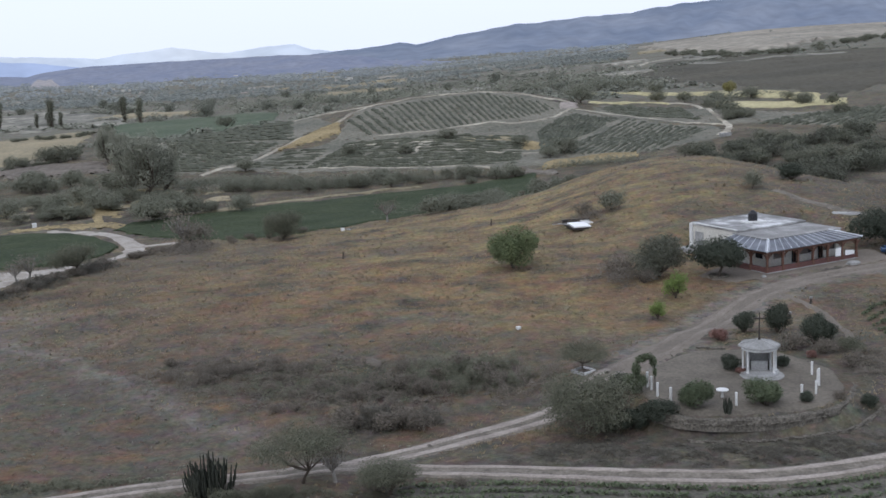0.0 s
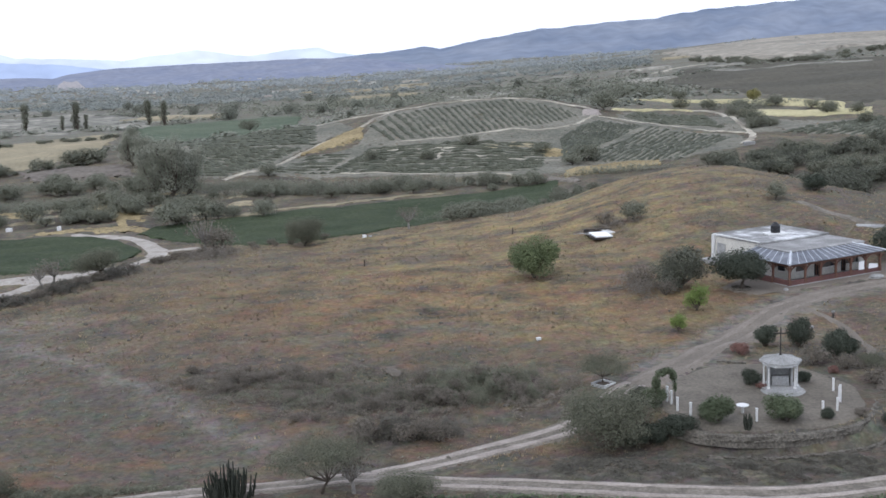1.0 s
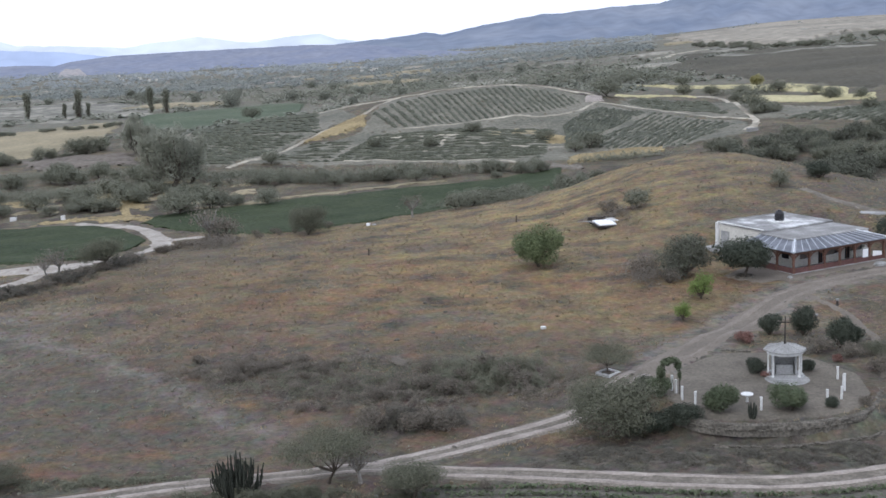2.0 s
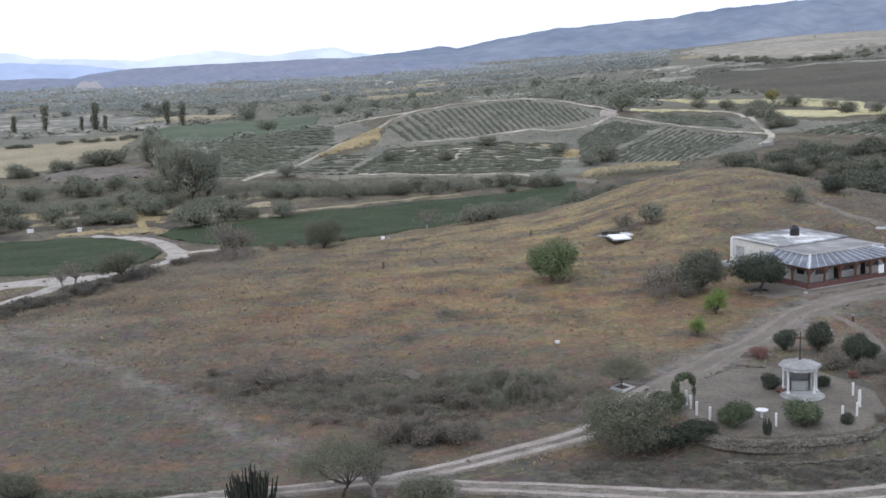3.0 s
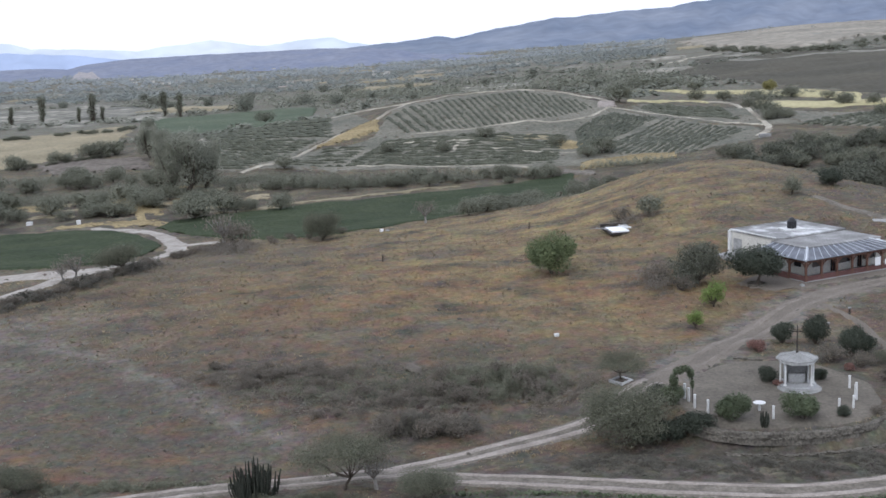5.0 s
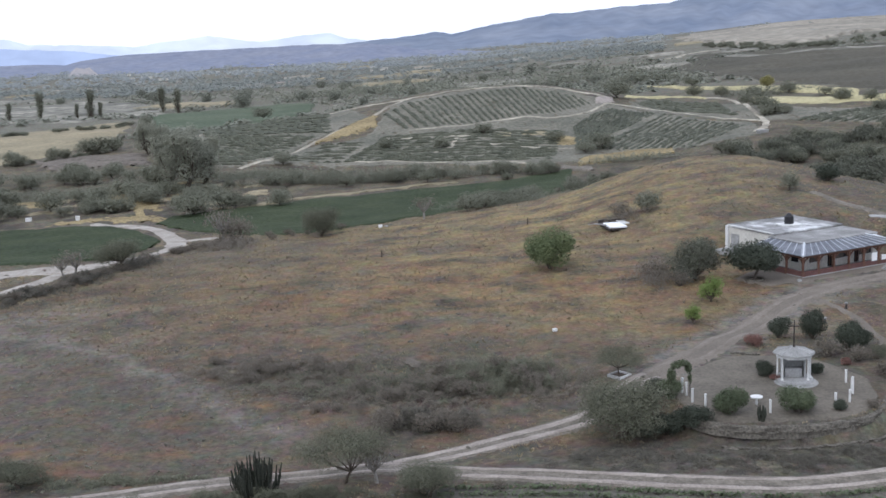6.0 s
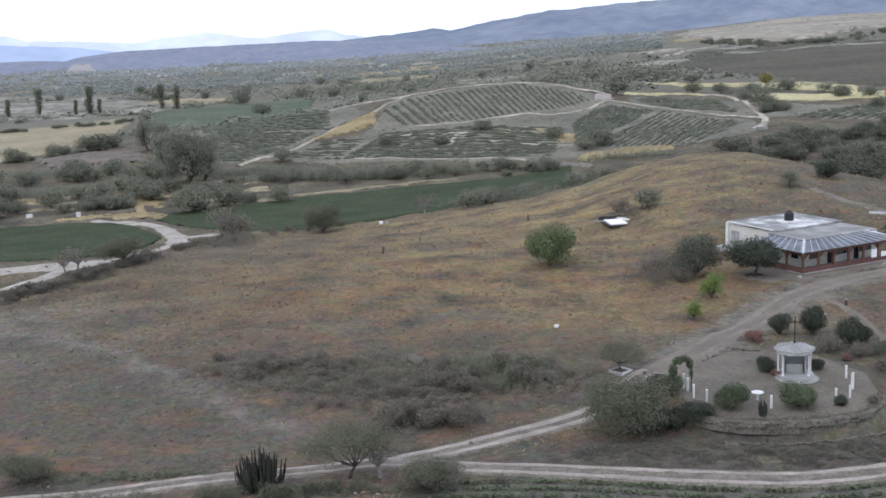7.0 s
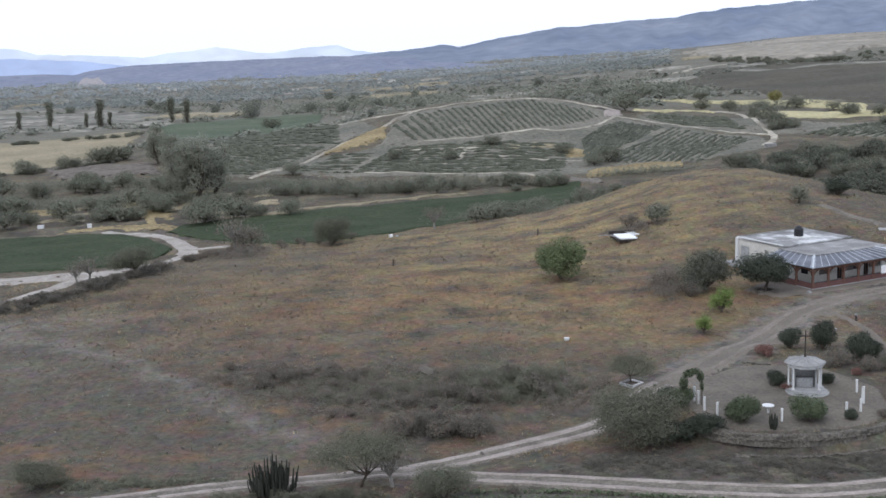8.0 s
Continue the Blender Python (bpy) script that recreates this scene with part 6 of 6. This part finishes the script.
for x, y, s in ((-245.7, 646, 1.05), (-214, 640, 1.1), (-209, 642, 0.6), (-177, 659, 1.0), (-168, 660, 0.95), (-225, 648, 0.6), (-262, 640, 0.7)):
    plant("poplar", "poplar_tree", x, y, "dark columnar poplar at the field edge", "tree", s * 1.12, group="poplars at the field")
belt(["field_tree", "field_tree_b"], "valley_tree", [(-130, 262), (-95, 268), (-70, 262), (-58, 250)], 9, 34, 0.7, 1.25, "dark mesquite in the valley belt", "valley trees", 1)
belt(["field_tree", "field_tree_b"], "valley_tree", [(-104, 250), (-84, 253), (-62, 251), (-48, 254)], 4, 16, 0.5, 0.95, "small mesquite beside the field road", "valley trees", 8)
belt(["field_tree", "field_tree_b"], "valley_tree", [(-150, 300), (-110, 310), (-85, 320)], 10, 26, 0.7, 1.3, "dark mesquite in the valley belt", "valley trees", 2)
for x, y, s in ((-155, 375, 1.25), (-151, 373, 0.95), (-145.5, 389, 1.15), (-142, 391, 0.9), (-137, 399, 1.4), (-132, 398, 1.6), (-128, 402, 1.3), (-166, 370, 1.0), (-159, 557, 1.2)):
    plant("field_tree", "valley_tree", x, y, "dark tree along the stubble field", "tree", s, group="field edge trees")
belt(["low_bush"], "hedge_bush", [(-175, 366), (-157, 369), (-148, 380), (-140, 392), (-130, 399), (-138, 430), (-142, 455)], 1.2, 46, 0.28, 0.5, "low dark bush in the hedge below the stubble field", "stubble field hedge", 13)
belt(["field_tree", "scrub", "field_tree_b"], "valley_tree", [(-60, 288), (-30, 285), (0, 288), (22, 284)], 4.5, 45, 0.4, 0.9, "low dark scrub tree below the vineyard", "scrub below the vineyard", 4)
belt(["deep_tree", "deep_tree", "field_tree_b"], "valley_tree", [(70, 284), (88, 284), (110, 288), (140, 300)], 6, 46, 0.6, 1.0, "dark dense tree in the belt beyond the hill", "trees beyond the hill", 5)
belt(["deep_tree", "deep_tree", "field_tree_b"], "valley_tree", [(64, 268), (80, 262), (95, 254), (115, 246)], 6, 30, 0.6, 0.95, "dark dense tree just behind the hill", "trees beyond the hill", 7)
belt(["deep_tree", "deep_tree", "field_tree_b"], "valley_tree", [(72, 217), (86, 232), (104, 240), (135, 254)], 5, 34, 0.7, 1.15, "dark dense tree just behind the hill", "trees beyond the hill", 16)
belt(["field_tree_b"], "valley_tree", [(104.5, 370), (107.5, 364)], 1.5, 6, 0.6, 0.95, "dark tree beside the pale path", "trees beside the path", 6)
for x, y, s in ((61, 424.3, 1.6), (29.4, 341, 0.9), (-6.3, 341, 0.9), (41, 322, 1.3), (36, 318, 0.9), (-53.7, 327, 1.0), (-23.5, 346, 0.9), (7.6, 356, 0.9), (142, 408, 1.1), (113.8, 537, 1.2), (142.5, 430, 0.9), (125, 470, 0.9), (-100, 560, 1.5)):
    plant("field_tree_b", "lone_tree", x, y, "lone dark mesquite among fields", "tree", s)

for x, y, s in ((-142, 726, 1.0), (-106, 751, 0.8), (-79, 708, 0.75), (-60, 760, 0.7), (45, 660, 0.6), (-225, 830, 1.0), (-30, 720, 0.6), (80, 640, 0.6), (-180, 790, 0.7), (-134, 688, 0.9), (-205, 780, 0.6), (-250, 900, 0.8), (-165, 870, 0.7), (-90, 880, 0.8), (-40, 900, 0.7), (20, 850, 0.7), (-280, 980, 0.8), (-310, 860, 0.7), (60, 900, 0.8), (90, 760, 0.7), (-15, 640, 0.5), (-120, 980, 0.8), (-55, 640, 0.55), (15, 600, 0.5)):
    plant("far_tree", "far_tree", x, y, "tall grey-green tree far down the valley, paled in place of haze", "tree", s, group="far valley trees")


belt(["field_tree", "field_tree_b"], "far_tree", [(238, 1062), (246, 987), (244, 888), (269, 857), (291, 840), (371, 948), (420, 990)], 8, 120, 0.6, 1.15, "dark tree in the line below the tan hillside", "trees below the tan hillside", 14)
belt(["low_bush"], "hedge_bush", [(-235, 505), (-213, 518), (-189, 533), (-170, 545), (-162, 572)], 1.5, 44, 0.35, 0.7, "low dark bush in the hedge above the stubble field", "upper stubble hedge", 15)
for x, y, s in ((98.7, 464, 1.3), (108.2, 456, 1.2), (106, 408, 1.0), (106.4, 390, 1.3), (105, 374, 1.4), (135.7, 456, 1.2), (138.8, 402, 1.1), (148, 397, 1.0), (137.4, 361, 1.0)):
    plant("field_tree", "field_tree", x, y, "round grey-green tree between straw strips", "tree", s, group="trees between the straw strips")
plant("yellow", "yellow_tree", 135.5, 487, "yellowing tree above the straw strips", "tree", 1.0)


# ---- vineyard rows ----
def vine_row(a, b, seed, high=1.2, wide=0.8):
    """One hedge of vines on the slope: a bumpy, gapped ridge of leaves."""
    rng = np.random.default_rng(seed)
    n = max(8, int(math.dist(a, b) / 1.6))
    s = np.linspace(0, 1, n)
    x, y = a[0] + (b[0] - a[0]) * s + rng.normal(0, 0.12, n), a[1] + (b[1] - a[1]) * s + rng.normal(0, 0.12, n)
    z = height(x, y)
    d = np.array([b[0] - a[0], b[1] - a[1]])
    d = d / np.linalg.norm(d)
    q = np.array([-d[1], d[0]])
    k = np.clip(rng.normal(0.85, 0.3, n), 0.1, 1.4)
    k[rng.random(n) < 0.06] = 0.1
    k[[0, -1]] = 0.02
    rows = []
    for off, up in ((-0.5, -0.1), (-0.55, 0.45), (-0.2, 1.0), (0.25, 0.95), (0.55, 0.4), (0.5, -0.1)):
        j = rng.normal(0, 0.1, n)
        rows.append(np.stack([x + q[0] * (off * wide + j), y + q[1] * (off * wide + j), z + up * high * k + 0.3 * (up < 0) * -1], -1))
    i, jx = np.meshgrid(np.arange(5), np.arange(n - 1), indexing="ij")
    faces = np.stack([i * n + jx, i * n + jx + 1, (i + 1) * n + jx + 1, (i + 1) * n + jx], -1).reshape(-1, 4)
    return tagged(from_arrays("vine_hedge", np.concatenate(rows), faces, M_VINE), "grey-green row of vines on the slope", "vine row", "vineyard rows")


def vine_block(p0, p1, q0, q1, n, seed, high=1.2, wide=0.9):
    """Rows shared out evenly between the line p0-p1 and the line q0-q1."""
    for i in range(n):
        s = i / (n - 1)
        vine_row((p0[0] + (q0[0] - p0[0]) * s, p0[1] + (q0[1] - p0[1]) * s), (p1[0] + (q1[0] - p1[0]) * s, p1[1] + (q1[1] - p1[1]) * s), seed * 100 + i, high, wide)


vine_block((-27, 402), (-18, 375), (-19, 415), (-7, 373), 4, 1, 0.9, 1.3)
vine_block((-16, 417), (-4.5, 373), (24.8, 427), (31, 379), 17, 8, 0.65, 1.0)
vine_block((27, 425), (33, 380), (45, 411), (47.5, 400), 8, 9, 0.65, 1.0)
vine_block((37, 360), (54, 395), (34, 326), (69, 387), 13, 2, 0.7, 1.0)
vine_block((37.5, 323.5), (72, 384), (64, 308), (90, 347), 15, 10, 0.7, 1.0)
vine_block((-36, 330), (26, 306), (-27, 368), (34, 354), 14, 3, 0.8, 1.2)
vine_block((-57, 337), (-36, 329), (-47, 361), (-31, 363), 8, 12, 0.7, 1.1)
vine_block((-80, 336), (-66, 330), (-99, 424), (-50, 378), 15, 4, 0.9, 1.4)
vine_block((-101, 432), (-45, 384), (-112, 490), (-52, 440), 9, 11, 0.9, 3.0)
vine_block((66, 412), (96, 380), (74, 434), (97, 414), 7, 5, 1.0, 2.2)
vine_block((105, 345), (146, 376), (140, 322), (186, 362), 13, 6, 0.9, 1.3)


# ---- far woods and grass: what nobody could count ----
def in_fields(x, y):
    """Where fields keep the ground open."""
    open_land = (mound(x, y, -190, 500, 60, 40, 90, 90) > 0.45) | (mound(x, y, -115, 590, 45, 30, 90, 100) > 0.45)
    open_land |= (mound(x, y, -280, 740, 80, 60, 90, 100) > 0.55) | (mound(x, y, 10, 400, 95, 85, 90, 75) > 0.35)
    open_land |= (mound(x, y, 230, 650, 70, 110, 200, 180) > 0.6) | (mound(x, y, 125, 440, 40, 40, 80, 80) > 0.4)
    open_land |= (x > 0.185 * y) & (y > 880) & (waves(x, y, 260, 4) < 1.0)
    open_land |= (x > 142) & (x < 330) & (y > 420) & (y < 760 + 0.2 * (x - 130))
    for fx, fy, w, d in VALLEY_FIELDS:
        open_land |= (np.abs(x - fx) < w * 0.95) & (y - fy < d) & (y - fy > -d - 14)
    return open_land


def build_woods(name, n, near, far, cover, low, high, mat, label, seed):
    """Scattered round-topped trees with leaf sprays turned to the sky, thick in some tracts and thin in others."""
    rng = np.random.default_rng(seed)
    r = np.exp(rng.uniform(math.log(near), math.log(far), n))
    a = np.radians(rng.uniform(-31, 31, n))
    x, y = r * np.sin(a), r * np.cos(a)
    tract = waves(x, y, 340, 6) + 0.9 * waves(x, y, 120, 8) + rng.normal(0, 0.45, n) + 1.2 * mound(x, y, 110, 680, 75, 45, 90, 130)
    keep = ~in_fields(x, y) & (tract > cover)
    x, y, r = x[keep], y[keep], r[keep]
    n, per = len(x), 26
    size = rng.uniform(low, high, n)
    wide, tall = rng.uniform(0.9, 1.5, (n, 1)), rng.uniform(0.6, 1.1, (n, 1))
    d = rng.normal(0, 1, (n, per, 3))
    d /= np.linalg.norm(d, axis=2)[:, :, None]
    d[:, :, 2] = np.abs(d[:, :, 2]) * tall + 0.05
    d[:, :, 0] *= wide
    c = np.stack([x, y, height(x, y)], -1)[:, None] + d * size[:, None, None] * rng.uniform(0.7, 1.1, (n, per, 1))
    nrm = 0.5 * d + rng.normal(0, 0.22, d.shape) + np.array([0, 0, 1.1])
    nrm /= np.linalg.norm(nrm, axis=2)[:, :, None]
    t = np.cross(nrm, rng.normal(0, 1, nrm.shape))
    t /= np.linalg.norm(t, axis=2)[:, :, None]
    b = np.cross(nrm, t)
    s = size[:, None, None] * rng.uniform(0.26, 0.44, (n, per, 1))
    v = np.stack([c - t * s, c - b * s * 0.8, c + t * s, c + b * s * 0.8], 2).reshape(-1, 3)
    ob = from_arrays(name, v, np.arange(len(v)).reshape(-1, 4), mat)
    tagged(ob, label, "woodland", kind="stuff")


def build_tufts():
    rng = np.random.default_rng(41)
    n = 60000
    r = np.exp(rng.uniform(math.log(72), math.log(235), n))
    a = np.radians(rng.uniform(-27, 27, n))
    x, y = r * np.sin(a), r * np.cos(a)
    bare = (np.hypot((x - 27) / 1.3, y - 94) < 9) | (np.hypot((x - 50) / 1.2, y - 136) < 12) | (np.abs(y - np.interp(x, [-45, -23, -8, 6, 18, 32, 45], [74, 78.6, 82, 78.5, 76.3, 77.2, 80])) < 2.6)
    bare |= (np.hypot(x - np.interp(y, [83, 91, 96, 104, 116, 126], [-6.6, 9, 16, 23, 31.7, 41]), 0) < 3.8) & (y < 128) & (y > 82)
    bare |= (x < -52) & (y > 166)
    border = np.interp(x, [-90, -63, -54, -45, -36, -28, -22, -12, 0], [138, 131, 127, 120, 112, 104, 97, 90, 84])
    thin = 1.3 * (y < border) + 1.0 * mound(x, y, -8, 101, 24, 14, 8, 8)
    keep = ~bare & (waves(x, y, 26, 5) + 0.5 * waves(x, y, 9, 7) + rng.normal(0, 0.6, n) - thin > -0.25)
    x, y, r = x[keep], y[keep], r[keep]
    n = len(x)
    z = height(x, y)
    tall = rng.uniform(0.05, 0.22, n) * np.clip(r / 150, 0.75, 0.95) * (1 + 0.7 * (rng.random(n) < 0.06))
    verts = []
    for k in range(5):
        b = rng.uniform(0, 6.283, n)
        lean = tall * rng.uniform(0.5, 1.2, n)
        w = tall * 0.3
        px, py = x + rng.normal(0, 0.12, n), y + rng.normal(0, 0.12, n)
        verts.append(np.stack([np.stack([px - np.sin(b) * w, py + np.cos(b) * w, z - 0.03], -1),
                               np.stack([px + np.sin(b) * w, py - np.cos(b) * w, z - 0.03], -1),
                               np.stack([px + np.cos(b) * lean, py + np.sin(b) * lean, z + tall], -1)], 1))
    v = np.concatenate(verts).reshape(-1, 3)
    ob = from_arrays("dry_grass", v, np.arange(len(v)).reshape(-1, 3), M_TUFT)
    tagged(ob, "tufts of dry straw-coloured grass on the pasture", "grass", kind="stuff")


def build_weeds(name, n, reach, low, high, mat, label, seed):
    """Knee-high weeds in scattered clumps over a stretch of the pasture: x from, x to, y from, y to."""
    rng = np.random.default_rng(seed)
    x, y = rng.uniform(reach[0], reach[1], n), rng.uniform(reach[2], reach[3], n)
    border = np.interp(x, [-90, -63, -54, -45, -36, -28, -22, -12, 0], [138, 131, 127, 120, 112, 104, 97, 90, 84])
    lane = np.interp(x, [-45, -23, -8, 6], [74, 78.6, 82, 78.5])
    keep = (y < border + 1) & (y > lane + 2.4) & (waves(x, y, 8, seed) + rng.normal(0, 0.7, n) > -0.1)
    keep |= (y > border) & (waves(x, y, 17, seed + 3) + rng.normal(0, 0.4, n) > 0.9)
    x, y = x[keep], y[keep]
    n, per = len(x), 9
    s = rng.uniform(low, high, n)
    d = rng.normal(0, 1, (n, per, 3))
    d /= np.linalg.norm(d, axis=2)[:, :, None]
    d[:, :, 2] = np.abs(d[:, :, 2]) * 0.8
    c = np.stack([x, y, height(x, y)], -1)[:, None] + d * s[:, None, None]
    t = np.cross(d, rng.normal(0, 1, d.shape))
    t /= np.linalg.norm(t, axis=2)[:, :, None]
    b = np.cross(d, t)
    k = s[:, None, None] * rng.uniform(0.3, 0.5, (n, per, 1))
    v = np.stack([c - t * k, c - b * k * 0.6, c + t * k, c + b * k * 0.6], 2).reshape(-1, 3)
    tagged(from_arrays(name, v, np.arange(len(v)).reshape(-1, 4), mat), label, "weeds", kind="stuff")


build_weeds("weeds", 2400, (-62, 0, 78, 150), 0.1, 0.26, M_PALEWEED, "grey-green weeds scattered over the pasture", 91)
build_weeds("weeds", 1600, (-62, 0, 78, 150), 0.08, 0.24, M_REDWEED, "withered reddish weeds scattered over the pasture", 94)
build_weeds("weeds", 420, (-62, 30, 84, 170), 0.1, 0.28, M_DARKSCRUB, "dark dry weeds scattered over the pasture", 97)
build_woods("woods", 6500, 470, 1100, -0.15, 1.6, 3.4, M_WOODS, "grey-green scrub woodland over the valley, paled in place of haze", 31)
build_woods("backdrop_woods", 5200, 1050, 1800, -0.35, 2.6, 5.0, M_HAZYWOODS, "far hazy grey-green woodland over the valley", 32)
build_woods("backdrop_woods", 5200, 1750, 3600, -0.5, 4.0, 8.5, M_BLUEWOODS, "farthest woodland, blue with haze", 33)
build_tufts()
